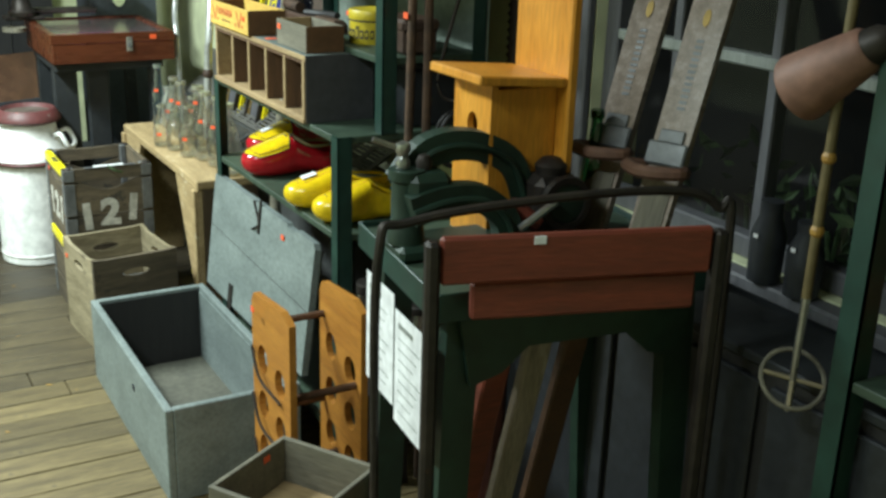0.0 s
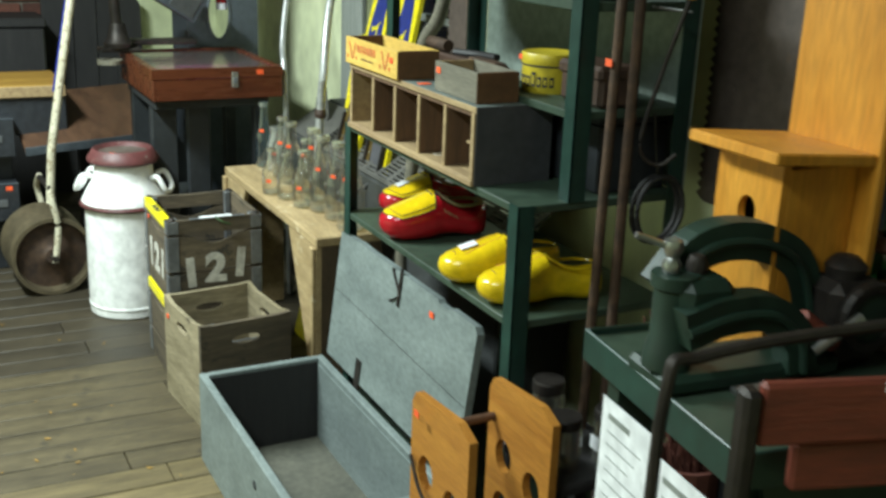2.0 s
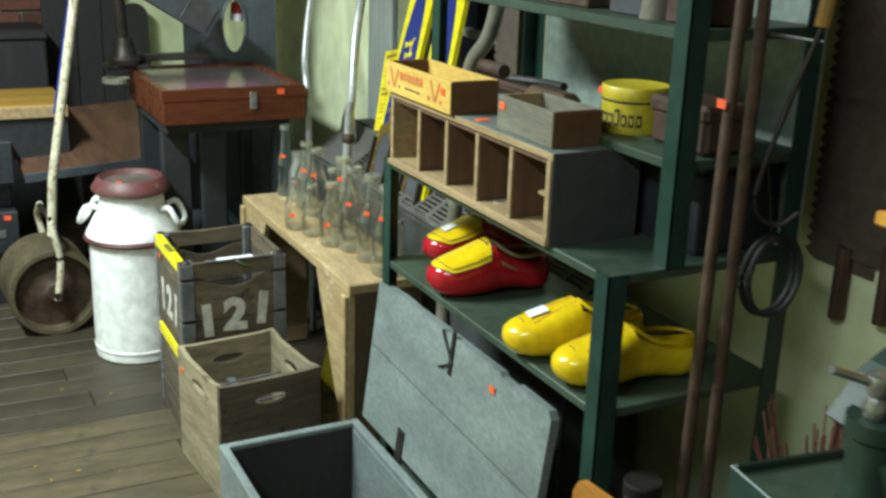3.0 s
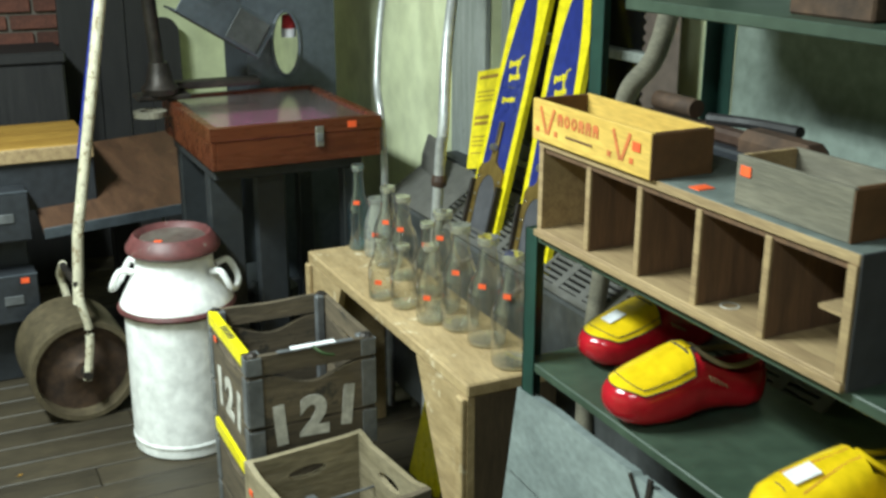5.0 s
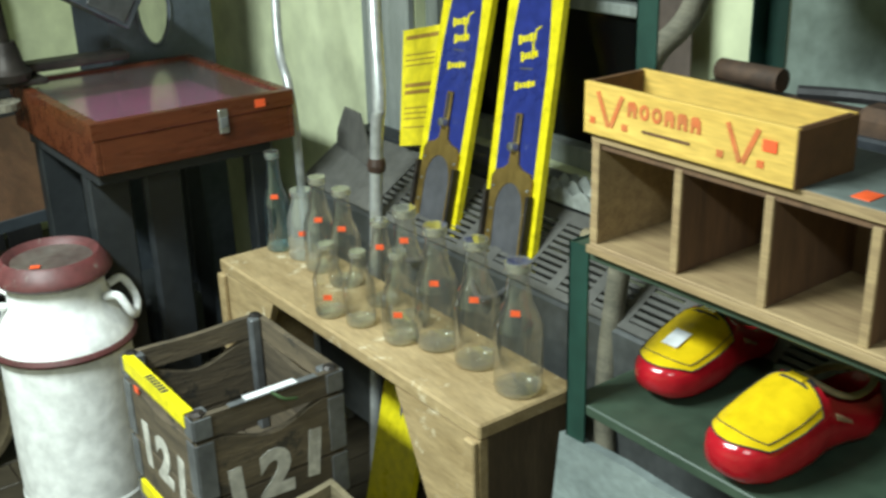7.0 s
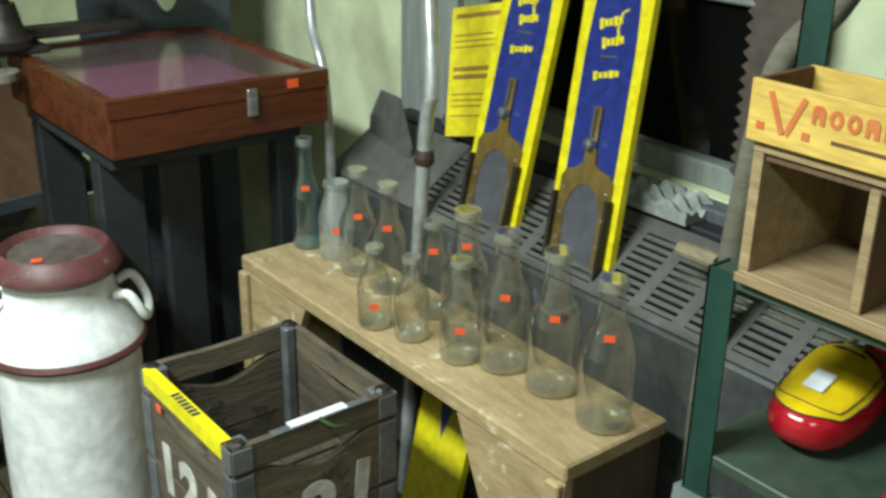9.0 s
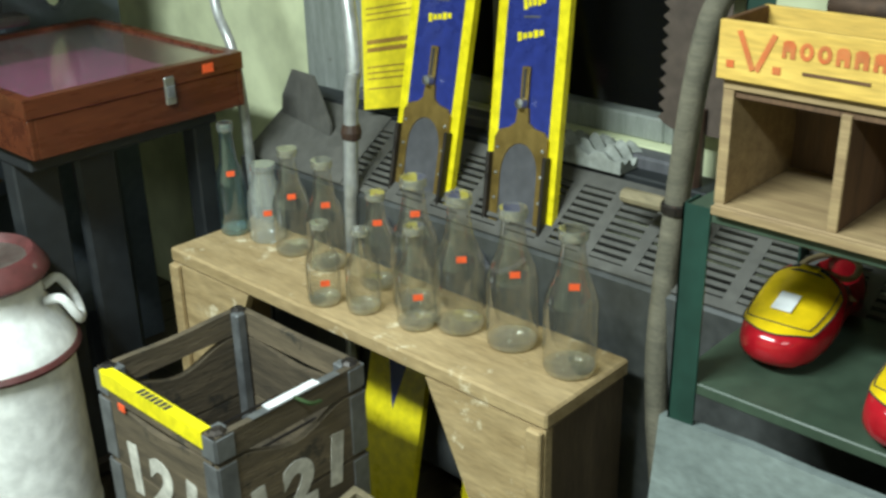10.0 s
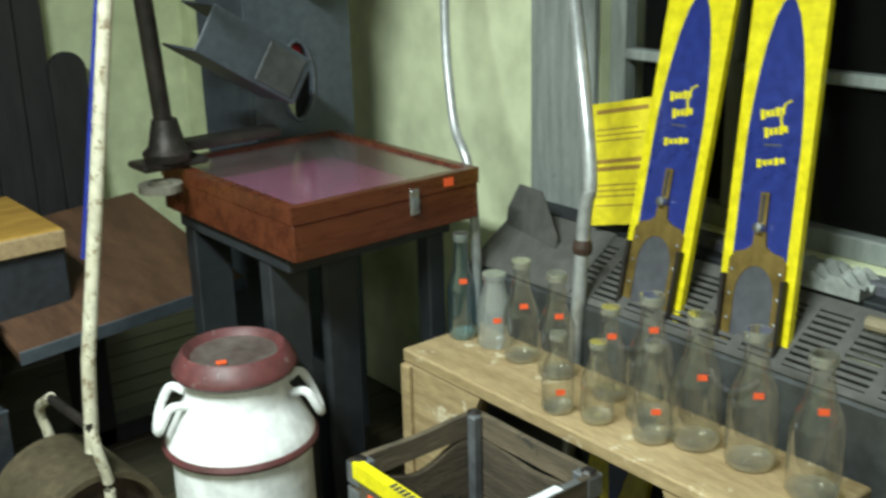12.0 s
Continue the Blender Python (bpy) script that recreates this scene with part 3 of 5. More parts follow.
for s in (-1, 1):
    part("side_board", box(s * (a - t / 2) - t / 2, s * (a - t / 2) + t / 2, -b, b, 0, h, 0.003), "chest", chest)
    part("end_board", box(-a + t, a - t, s * (b - t / 2) - t / 2, s * (b - t / 2) + t / 2, 0, h, 0.003), "chest", chest)
    # west sheet, bottom and near-black end sheet put the inside shade into colour
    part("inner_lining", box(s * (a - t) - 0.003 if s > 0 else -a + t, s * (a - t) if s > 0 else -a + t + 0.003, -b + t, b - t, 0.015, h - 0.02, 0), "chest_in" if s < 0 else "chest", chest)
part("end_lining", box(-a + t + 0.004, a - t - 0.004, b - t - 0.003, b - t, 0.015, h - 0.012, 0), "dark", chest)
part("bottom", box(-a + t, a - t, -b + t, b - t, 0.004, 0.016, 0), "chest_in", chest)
part("rope_hole", lathe([(0.006, 0), (0.012, 0), (0.012, 0.003), (0.006, 0.003)], 14, m=pose(-a - 0.002, -0.1, 0.2, 0, 90, 0), close=True), "ink", chest)
LM = pose(0.206, 0, 0.285, 0, 7, 0)
lid_ob = part("lid", slab([(-0.41, 0), (0.44, 0), (0.442, 0.385), (0.30, 0.392), (0.21, 0.389), (0.06, 0.392), (0.052, 0.386), (0.045, 0.391), (-0.20, 0.392), (-0.21, 0.384), (-0.26, 0.383), (-0.27, 0.391), (-0.395, 0.39), (-0.41, 0.375)], 0.02, LM @ pose(0, 0, 0, 90, 0, 90)), "chest", chest, "raised blue-grey lid with a chipped edge")
part("lid_batten", box(0.021, 0.04, -0.38, -0.32, 0.03, 0.36, 0.002, m=LM), "chest", chest)
part("lid_batten", box(0.021, 0.04, 0.32, 0.38, 0.03, 0.36, 0.002, m=LM), "chest", chest)
part("crack", box(-0.0006, 0.0004, -0.40, 0.43, 0.199, 0.2005, 0, m=LM @ pose(0, 0, 0, 1.5, 0, 0)), "iron", chest)
for y in (0.2, -0.25):
    part("hinge", box(-0.004, -0.0006, y - 0.018, y + 0.018, -0.02, 0.07, 0.001, m=LM), "iron", chest, "black strap hinge")
part("hasp", box(-0.006, -0.0006, 0.0, 0.012, 0.30, 0.405, 0.001, m=LM), "iron", chest)
part("stain_strip", tube([LM @ Vector((-0.004, 0.06, 0.39)), LM @ Vector((-0.004, 0.0, 0.33)), LM @ Vector((-0.004, 0.055, 0.30))], 0.004, 6), "iron", chest)
sticker(chest, 0.2455, -0.186, 0.627, "w", 0.022)

# ---- bench with bottles ----
bench = thing("bench", "narrow dusty pine bench with gusseted ends", "bench", (1.274, 3.75, 0))
bw, bl, bz = 0.238, 1.045, 0.588
part("top_board", box(0, bw, 0, bl, bz - 0.032, bz, 0.004), "bench", bench)
# near end faces away from the aisle lamp; its shade is in the colour
for y, mt in ((0.004, "bench_end"), (bl - 0.036, "bench")):
    part("end_board", box(0.022, bw - 0.006, y, y + 0.032, 0, bz - 0.033, 0.003), mt, bench)
for pts in ([(0.002, bz - 0.034), (0.27, bz - 0.034), (0.05, 0.08), (0.05, 0), (0.002, 0)], [(bl - 0.002, bz - 0.034), (bl - 0.27, bz - 0.034), (bl - 0.05, 0.08), (bl - 0.05, 0), (bl - 0.002, 0)]):
    part("gusset", slab(pts, 0.018, pose(0.002, 0, 0, 90, 0, 90)), "bench", bench)
for y in (0.004, bl - 0.034):
    part("front_batten", box(-0.012, 0.0015, y, y + 0.03, 0, bz - 0.034, 0.003), "bench", bench)
part("knot", lathe([(0, 0), (0.011, 0), (0.009, 0.0012), (0, 0.0014)], 12, m=pose(0.13, 0.09, bz, 0, 0, 0) @ Matrix.Diagonal((1, 1.5, 1, 1))), "crate", bench)


def bottle(name, h, r, material, neck=0.36, label="clear glass milk bottle", group="bottles on the bench"):
    """A milk bottle as a shell of glass."""
    k = h * (1 - neck)
    outer = [(0, 0.004), (r * 0.8, 0.0), (r * 0.95, 0.004), (r, 0.014), (r, k * 0.80), (r * 0.97, k * 0.90), (r * 0.82, k * 1.04), (r * 0.58, k * 1.20), (r * 0.45, h * 0.86),
             (r * 0.43, h * 0.92), (r * 0.50, h * 0.93), (r * 0.52, h * 0.965), (r * 0.50, h)]
    t = 0.0035
    inner = [(r * 0.40, h), (r * 0.37, h * 0.92), (r * 0.38, h * 0.86), (r * 0.52, k * 1.19), (r * 0.82 - t, k * 1.03), (r - t, k * 0.80), (r - t, 0.018), (r * 0.8, 0.009), (0, 0.011)]
    b = thing(name, label, "bottle", group=group)
    part("glass_body", lathe(outer + [(0, h)], 28), material, b, smooth=True)
    part("base", lathe([(0, 0.003), (r * 0.9, 0.003), (r * 0.955, 0.008), (r * 0.955, 0.013), (r * 0.6, 0.010), (0, 0.009)], 24), "glass_base" if material != "glass_green" else material, b, "thick pale glass base", smooth=True)
    part("lip", lathe([(r * 0.40, h * 0.935), (r * 0.53, h * 0.935), (r * 0.55, h * 0.968), (r * 0.52, h * 1.003), (r * 0.42, h * 1.003), (r * 0.40, h * 0.97)], 24, close=True), "glass_base" if material != "glass_green" else material, b, "thick rounded glass lip", smooth=True)
    return b


quart = bottle("milk_bottle", 0.263, 0.047, "glass", 0.42, label="tall clear glass quart milk bottle")
pint = bottle("milk_bottle", 0.20, 0.038, "glass", 0.42, label="small clear glass pint milk bottle")
half = bottle("milk_bottle", 0.168, 0.034, "glass", 0.40, label="short clear glass half-pint milk bottle")
slim = bottle("milk_bottle", 0.235, 0.041, "glass", 0.44, label="slim clear glass milk bottle")
blueb = bottle("soda_bottle", 0.258, 0.034, "glass_blue", 0.45, "bluish embossed glass soda bottle")
jar = thing("glass_jar", "milky straight-sided glass jar with orange stickers", "jar", group="bottles on the bench")
part("glass_body", lathe([(0, 0.003), (0.036, 0), (0.041, 0.006), (0.041, 0.085), (0.037, 0.112), (0.026, 0.145), (0.024, 0.160), (0.028, 0.164), (0.028, 0.176), (0, 0.176)], 28), "glass_milky", jar, smooth=True)
spots = ((quart, 1.415, 3.808, 0.175, 0.037), (quart, 1.425, 3.943, 0.155, 0.042), (quart, 1.412, 4.057, 0.155, 0.042), (pint, 1.365, 4.124, 0.075, 0.039), (quart, 1.425, 4.182, 0.20, 0.026),
         (pint, 1.440, 4.302, 0.145, 0.024), (half, 1.345, 4.246, 0.0, 0.0), (half, 1.318, 4.330, 0.055, 0.035), (slim, 1.436, 4.452, 0.15, 0.035), (slim, 1.440, 4.566, 0.14, 0.037),
         (jar, 1.450, 4.668, 0.075, 0.0415), (blueb, 1.425, 4.756, 0.15, 0.031))
used = set()
on_bench = []
for kind, x, y, dz, rr in spots:
    m = pose(x, y, bz, 0, 0, (x * 977 + y * 331) % 360)
    if kind in used:
        b = copy_thing(kind, m)
    else:
        b = kind
        b.matrix_world = m
        used.add(kind)
    on_bench.append((b, x, y, dz, rr))
for b, x, y, dz, rr in on_bench:
    if rr:
        turn = math.degrees(math.atan2(2.7 - y, 0.15 - x)) - (x * 977 + y * 331) % 360
        part("price_sticker", box(rr, rr + 0.0012, -0.009, 0.009, dz - 0.006, dz + 0.006, 0, m=pose(0, 0, 0, 0, 0, turn)), "orange", b, "small orange price sticker")

# ---- water skis ----
def water_ski(foot, top, label):
    """Blue water ski with yellow rims, brass binding plate and rubber pad; foot and top are points on its face."""
    f, tp = Vector(foot), Vector(top)
    L = (tp - f).length
    zx = (tp - f).normalized()
    nx = Vector((-1, 0, 0))
    nx = (nx - zx * nx.dot(zx)).normalized()
    sx = zx.cross(nx).normalized()
    m = Matrix((sx, zx, nx)).transposed().to_4x4()
    m.translation = f
    s = thing("water_ski", label, "water ski", group="pair of water skis")
    s.matrix_world = m
    w = 0.087

    def prof(k, y0, y1, inset, n=16, point=0.0):
        pts = [(-(w - inset), y0), (w - inset, y0)]
        for i in range(n + 1):
            u = math.pi * i / n
            pts.append(((w - inset) * math.cos(u), y1 - (w - inset) * k + (w - inset) * k * math.sin(u) ** 0.8))
        return pts
    part("body", slab(prof(1.6, 0, L, 0), 0.016, pose(0, 0, -0.016)), "ski_y", s)
    inner = [(0, 0.26), (w - 0.024, 0.52), (w - 0.024, L - 0.42)] + [((w - 0.024) * math.cos(math.pi * i / 14) , L - 0.42 + 0.30 * math.sin(math.pi * i / 14) ** 1.3) for i in range(1, 14)] + [(-(w - 0.024), L - 0.42), (-(w - 0.024), 0.52)]
    part("blue_field", slab(inner, 0.0012, pose(0, 0, 0.0002)), "ski_b", s, "deep blue lacquered field")
    bz0 = 0.715
    plate = [(-0.066, bz0), (0.066, bz0)] + [(0.066, bz0 + 0.20), (0.055, bz0 + 0.216), (0.03, bz0 + 0.222), (0.016, bz0 + 0.232), (0.013, bz0 + 0.26), (-0.013, bz0 + 0.26), (-0.016, bz0 + 0.232), (-0.03, bz0 + 0.222), (-0.055, bz0 + 0.216), (-0.066, bz0 + 0.20)]
    ho = [(-0.046, bz0 + 0.012), (0.046, bz0 + 0.012), (0.046, bz0 + 0.13)] + [(0.046 * math.cos(math.pi * i / 10), bz0 + 0.13 + 0.062 * math.sin(math.pi * i / 10)) for i in range(1, 10)] + [(-0.046, bz0 + 0.13)]
    bp_ = part("binding_plate", slab(plate, 0.006, pose(0, 0, 0.0018), holes=[ho]), "brass", s, "tarnished brass binding plate")
    part("foot_pad", slab([(x * 0.99, y) for x, y in ho], 0.004, pose(0, 0, 0.0018)), "rubber", s, "grey rubber foot pad")
    part("adjuster", box(-0.010, 0.010, bz0 + 0.25, bz0 + 0.34, 0.002, 0.009, 0.002), "brass", s)
    part("adjuster_slot", box(-0.003, 0.003, bz0 + 0.275, bz0 + 0.335, 0.0092, 0.0102, 0), "ink", s)
    part("wing_nut", lathe([(0, 0), (0.012, 0), (0.010, 0.014), (0, 0.016)], 10, m=pose(0, bz0 + 0.268, 0.009)), "steel", s)
    for sxn in (-1, 1):
        part("side_rail", box(sxn * 0.070 - 0.004, sxn * 0.070 + 0.004, bz0 - 0.01, bz0 + 0.17, 0.002, 0.022, 0.002), "iron", s)
        for i in range(4):
            part("rivet", lathe([(0.004, 0), (0.003, 0.002), (0, 0.003)], 8, m=pose(sxn * 0.056, bz0 + 0.03 + i * 0.05, 0.008)), "steel", s)
    # lettering blocks in yellow
    z = bz0 + 0.40
    for x0, y0, lw, lh, rot in ((0.0, z, 0.066, 0.013, 8), (0.004, z + 0.062, 0.055, 0.016, 10), (-0.008, z + 0.098, 0.058, 0.016, 10)):
        bm = bmesh.new()
        n = 5
        for i in range(n):
            u = -lw / 2 + lw * (i + 0.5) / n
            hh = lh * (1.3 if i == 0 else 0.85 + 0.25 * ((i * 7) % 3 == 0))
            box(u - lw / n * 0.42, u + lw / n * 0.36, -hh / 2, hh / 2, 0, 0.0008, 0, bm, pose(x0, y0, 0.0016, 0, 0, rot))
        part("script_mark", bm, "ski_y", s, "yellow lettering shape")
    part("script_tail", tube([(0.020, z + 0.062, 0.0018), (0.012, z + 0.085, 0.0018), (0.018, z + 0.115, 0.0018), (0.032, z + 0.122, 0.0018)], 0.0028, 6), "ski_y", s)
    part("thin_line", box(-0.02, 0.02, z + 0.032, z + 0.036, 0.0016, 0.0024, 0), "rubber", s)
    part("heel_strap", tube(bow([(-0.05, bz0 + 0.02, 0.004), (-0.055, bz0 - 0.03, 0.035), (0.0, bz0 - 0.06, 0.05), (0.055, bz0 - 0.03, 0.035), (0.05, bz0 + 0.02, 0.004)], 5), 0.007, 8), "rubber", s, "black rubber heel strap")
    return s


water_ski((1.43, 4.33, 0.0), (1.83, 4.39, 1.50), "blue and yellow water ski leaning on the window")
water_ski((1.43, 4.01, 0.0), (1.83, 4.185, 1.50), "blue and yellow water ski leaning on the window frame")
leaf = thing("instruction_card", "yellow printed card standing behind a water ski", "card", (1.725, 4.535, 0.852))
LMX = pose(0, 0, 0, -13, 15, 2)
part("card", box(-0.001, 0.001, -0.11, 0.085, 0, 0.29, 0, m=LMX), "leaflet", leaf)
for i, (z, w) in enumerate(((0.30, 0.15), (0.255, 0.12), (0.24, 0.14), (0.225, 0.13), (0.165, 0.16), (0.145, 0.13), (0.105, 0.14), (0.09, 0.15), (0.075, 0.12), (0.05, 0.14))):
    part("printed_line", box(-0.0018, -0.0012, 0.07 - w, 0.07, z * 0.88, z * 0.88 + (0.010 if i in (0, 4, 5) else 0.003), 0, m=LMX), "ochre", leaf)

# ---- steel rack ----
rack = thing("steel_rack", "dark green painted steel rack, stepped back above waist height", "shelf rack", (1.285, 2.555, 0))
rl, rd, step = 0.985, 0.43, 0.125
part("lower_shelf", box(0.003, rd, 0.004, rl - 0.004, 0.720, 0.738, 0.002), "green_shelf", rack)
part("counter_shelf", box(0.003, rd, 0.004, rl - 0.004, 0.982, 1.0, 0.002), "green_shelf", rack)
part("mid_shelf", box(step + 0.003, rd, 0.004, 0.44, 1.178, 1.196, 0.002), "green_shelf", rack)
part("upper_shelf", box(step + 0.003, rd, 0.004, rl - 0.1, 1.405, 1.425, 0.002), "green_shelf", rack)
part("top_shelf", box(step + 0.003, rd, 0.004, rl - 0.004, 1.78, 1.80, 0.002), "green_shelf", rack)
part("bottom_shelf", box(0.003, rd, 0.004, rl - 0.004, 0.13, 0.148, 0.002), "green_shelf", rack)


def angle_post(x, y, z0, z1, sx, sy):
    bm = box(min(x, x + sx * 0.041), max(x, x + sx * 0.041), min(y, y + sy * 0.003), max(y, y + sy * 0.003), z0, z1, 0)
    box(min(x, x + sx * 0.003), max(x, x + sx * 0.003), min(y, y + sy * 0.041), max(y, y + sy * 0.041), z0, z1, 0, bm)
    part("post", bm, "green", rack)


for y, sy in ((0, 1), (rl, -1)):
    angle_post(0, y, 0, 1.002, 1, sy)
    angle_post(step, y, 1.0, 1.95, 1, sy)
    angle_post(rd + 0.002, y, 0, 1.95, -1, sy)
part("back_panel", box(rd + 0.004, rd + 0.008, 0.0, 0.945, 1.0, 1.95, 0), "grey_panel", rack, "pale grey-green back panel")

# ---- pigeonhole cabinet ----
cub = thing("pigeonhole_box", "long wooden pigeonhole box with five open compartments", "pigeonhole box", (1.28, 2.752, 1.0))
cl, cd, ch, ct = 0.742, 0.20, 0.18, 0.014
part("top_board", box(0.004, cd, 0, cl, ch - ct, ch, 0.002), "cubby_top", cub, "dusty slate-painted top")
part("top_edge", box(0, 0.004, 0, cl, ch - ct, ch, 0.001), "cubby", cub)
part("bottom_board", box(0, cd, 0, cl, 0, ct, 0.002), "cubby", cub)
part("bottom_lip", box(-0.006, 0, 0, cl, 0, 0.012, 0.001), "cubby", cub)
# slate grey end, made darker than the top for the shade it faces
part("end_board", box(0.002, cd, 0, ct, ct, ch - ct, 0), "cubby_side", cub)
part("end_skin", box(0.001, cd + 0.001, -0.004, -0.0005, 0, ch + 0.001, 0.001), "cubby_side", cub, "slate painted end, darkened for shade")
part("end_edge", box(-0.003, 0.0015, 0, ct, ct, ch - ct, 0), "cubby", cub)
part("end_board", box(0.002, cd, cl - ct, cl, ct, ch - ct, 0), "cubby", cub)
# compartment insides in a darker brown than the edges, holding their shade
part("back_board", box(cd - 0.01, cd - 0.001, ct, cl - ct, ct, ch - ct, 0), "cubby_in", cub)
for i in range(1, 5):
    y = ct + (cl - 2 * ct) * i / 5
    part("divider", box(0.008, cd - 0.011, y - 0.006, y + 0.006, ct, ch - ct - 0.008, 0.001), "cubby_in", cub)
    part("divider_edge", box(0.003, 0.008, y - 0.0065, y + 0.0065, ct, ch - ct - 0.006, 0.001), "cubby", cub)
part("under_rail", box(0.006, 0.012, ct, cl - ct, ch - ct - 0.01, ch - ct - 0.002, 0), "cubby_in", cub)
part("small_shelf", box(0.02, cd - 0.012, ct + 0.001, ct + 0.06, 0.085, 0.091, 0), "cubby", cub)
sticker(cub, 0.035, 0.335, ch, "up", 0.03)
part("ring_mark", lathe([(0.012, 0), (0.015, 0), (0.015, 0.001), (0.012, 0.001)], 16, m=pose(0.05, 0.27, ct), close=True), "white", cub)


def open_box(name, label, x0, x1, y0, y1, z0, h, t, side, end, inner):
    c = thing(name, label, "box", (x0, y0, z0))
    lx, ly = x1 - x0, y1 - y0
    part("front_board", box(0, t, 0, ly, 0, h, 0.001), side, c)
    part("back_board", box(lx - t, lx, 0, ly, 0, h, 0.001), side, c)
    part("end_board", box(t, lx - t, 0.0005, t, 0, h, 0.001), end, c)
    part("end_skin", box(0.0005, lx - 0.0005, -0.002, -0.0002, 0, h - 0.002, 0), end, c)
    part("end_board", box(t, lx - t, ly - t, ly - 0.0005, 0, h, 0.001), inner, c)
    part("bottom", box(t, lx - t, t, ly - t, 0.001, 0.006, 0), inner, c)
    return c


# shade on the south end and inside is painted with the darker brown
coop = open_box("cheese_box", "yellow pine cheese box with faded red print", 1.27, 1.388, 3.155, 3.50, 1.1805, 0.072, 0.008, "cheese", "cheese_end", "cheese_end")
for y0 in (0.295, 0.075):
    for dy, tilt in ((0.012, -24), (-0.012, 24)):
        part("printed_mark", box(-0.0012, -0.0003, -0.0035, 0.0035, -0.024, 0.026, 0, m=pose(0, y0 + dy, 0.038, tilt, 0, 0)), "red_print", coop)
    for dy in (0.032, -0.028):
        part("printed_star", box(-0.0012, -0.0003, y0 + dy - 0.005, y0 + dy + 0.005, 0.016, 0.025, 0), "red_print", coop)
for i in range(6):
    y1 = 0.262 - i * 0.0215
    if i in (1, 2):
        part("printed_letter_shape", slab(oval(y1 - 0.008, 0.0475, 0.0085, 0.0105, 16), 0.0009, pose(-0.0012, 0, 0, 90, 0, 90), holes=[oval(y1 - 0.008, 0.0475, 0.0035, 0.0055, 12)]), "red_print", coop)
        continue
    part("printed_letter_shape", slab([(y1 - 0.016, 0.037), (y1 - 0.010, 0.037), (y1 - 0.010, 0.045), (y1 - 0.005, 0.045), (y1 - 0.005, 0.037), (y1, 0.037), (y1, 0.055), (y1 - 0.004, 0.058), (y1 - 0.012, 0.058), (y1 - 0.016, 0.053)], 0.0009, pose(-0.0012, 0, 0, 90, 0, 90)), "red_print", coop)
part("printed_line", box(-0.0012, -0.0003, 0.155, 0.235, 0.020, 0.024, 0), "cheese_end", coop)
sticker(coop, -0.0005, 0.035, 0.045, "w", 0.02)
# south end again in the shade brown
gb = open_box("small_wooden_box", "greyed open wooden box with an orange sticker", 1.30, 1.41, 2.79, 3.0, 1.1805, 0.07, 0.008, "grey_box", "cheese_end", "cubby")
sticker(gb, -0.0005, 0.19, 0.05, "w", 0.02)

tin = thing("polish_tin", "yellow round tin with black lettering and band", "tin", (1.52, 2.835, 1.196))
tin.scale = (0.94, 0.94, 0.98)
part("tin_body", lathe([(0, 0), (0.068, 0), (0.07, 0.003), (0.07, 0.07), (0.0, 0.07)], 40), "tin", tin, smooth=True)
part("tin_lid", lathe([(0.0715, 0.066), (0.0725, 0.068), (0.0725, 0.090), (0.07, 0.093), (0.064, 0.091), (0, 0.091)], 40), "tin", tin, smooth=True)
part("band", lathe([(0.0705, 0.062), (0.0722, 0.063), (0.0722, 0.066), (0.0705, 0.067)], 40, close=True), "ink", tin)
for i in range(9):
    ang = 138 + i * 13
    big = i in (0, 5)
    part("lettering_shape", box(0.0702, 0.0712, -0.0055, 0.0055, 0.016, 0.05 if big else 0.04, 0, m=pose(0, 0, 0, 0, 0, ang)), "ink", tin)
    part("lettering_gap", box(0.0704, 0.0716, -0.0025, 0.0025, 0.022, 0.043 if big else 0.034, 0, m=pose(0, 0, 0, 0, 0, ang)), "tin", tin)
sticker(tin, -0.0665, 0.03, 0.08, "w", 0.018)
dk = thing("leather_case", "dark brown leather case behind the tin", "case", (1.53, 2.60, 1.196))
part("case_body", box(-0.05, 0.05, -0.03, 0.13, 0, 0.085, 0.01), "brown", dk)
part("flap", box(-0.056, 0.054, -0.034, 0.134, 0.06, 0.092, 0.008), "brown", dk)

gun = thing("old_wooden_stock", "old brown tool with wooden stock and brass tube", "tool", (1.53, 3.14, 1.0))
part("rail", box(-0.02, 0.015, -0.06, 0.36, 0.19, 0.215, 0.006), "brown", gun)
part("wooden_stock", box(-0.03, 0.03, -0.07, 0.10, 0.155, 0.225, 0.015), "rust", gun)
part("brass_tube", tube([(-0.01, 0.22, 0.236), (-0.01, 0.33, 0.236)], 0.017, 14), "rust", gun, smooth=True)
part("strap", tube(bow([(0.0, 0.2, 0.222), (0.03, 0.12, 0.224), (0.02, 0.0, 0.232)], 6), 0.010, 8), "dark", gun)
part("box_support", box(-0.04, 0.05, -0.02, 0.34, 0, 0.19, 0.004), "drawer", gun, "black box underneath")
for y, z, w, hh, mt in ((2.64, 1.425, 0.10, 0.07, "brown"), (2.80, 1.425, 0.13, 0.05, "cubby_side"), (3.02, 1.425, 0.16, 0.035, "rust")):
    it = thing("dusty_tool_box", "small dark dusty box on the upper shelf", "box", (1.52, y, z), group="boxes on the upper shelf")
    part("box_body", box(-0.06, 0.06, -w / 2, w / 2, 0, hh, 0.004), mt, it)
    part("box_lid", box(-0.063, 0.063, -w / 2 - 0.003, w / 2 + 0.003, hh, hh + 0.012, 0.003), mt, it)
cn = thing("paper_cone", "small dull grey paper cone on the upper shelf", "cone", (1.48, 2.74, 1.425))
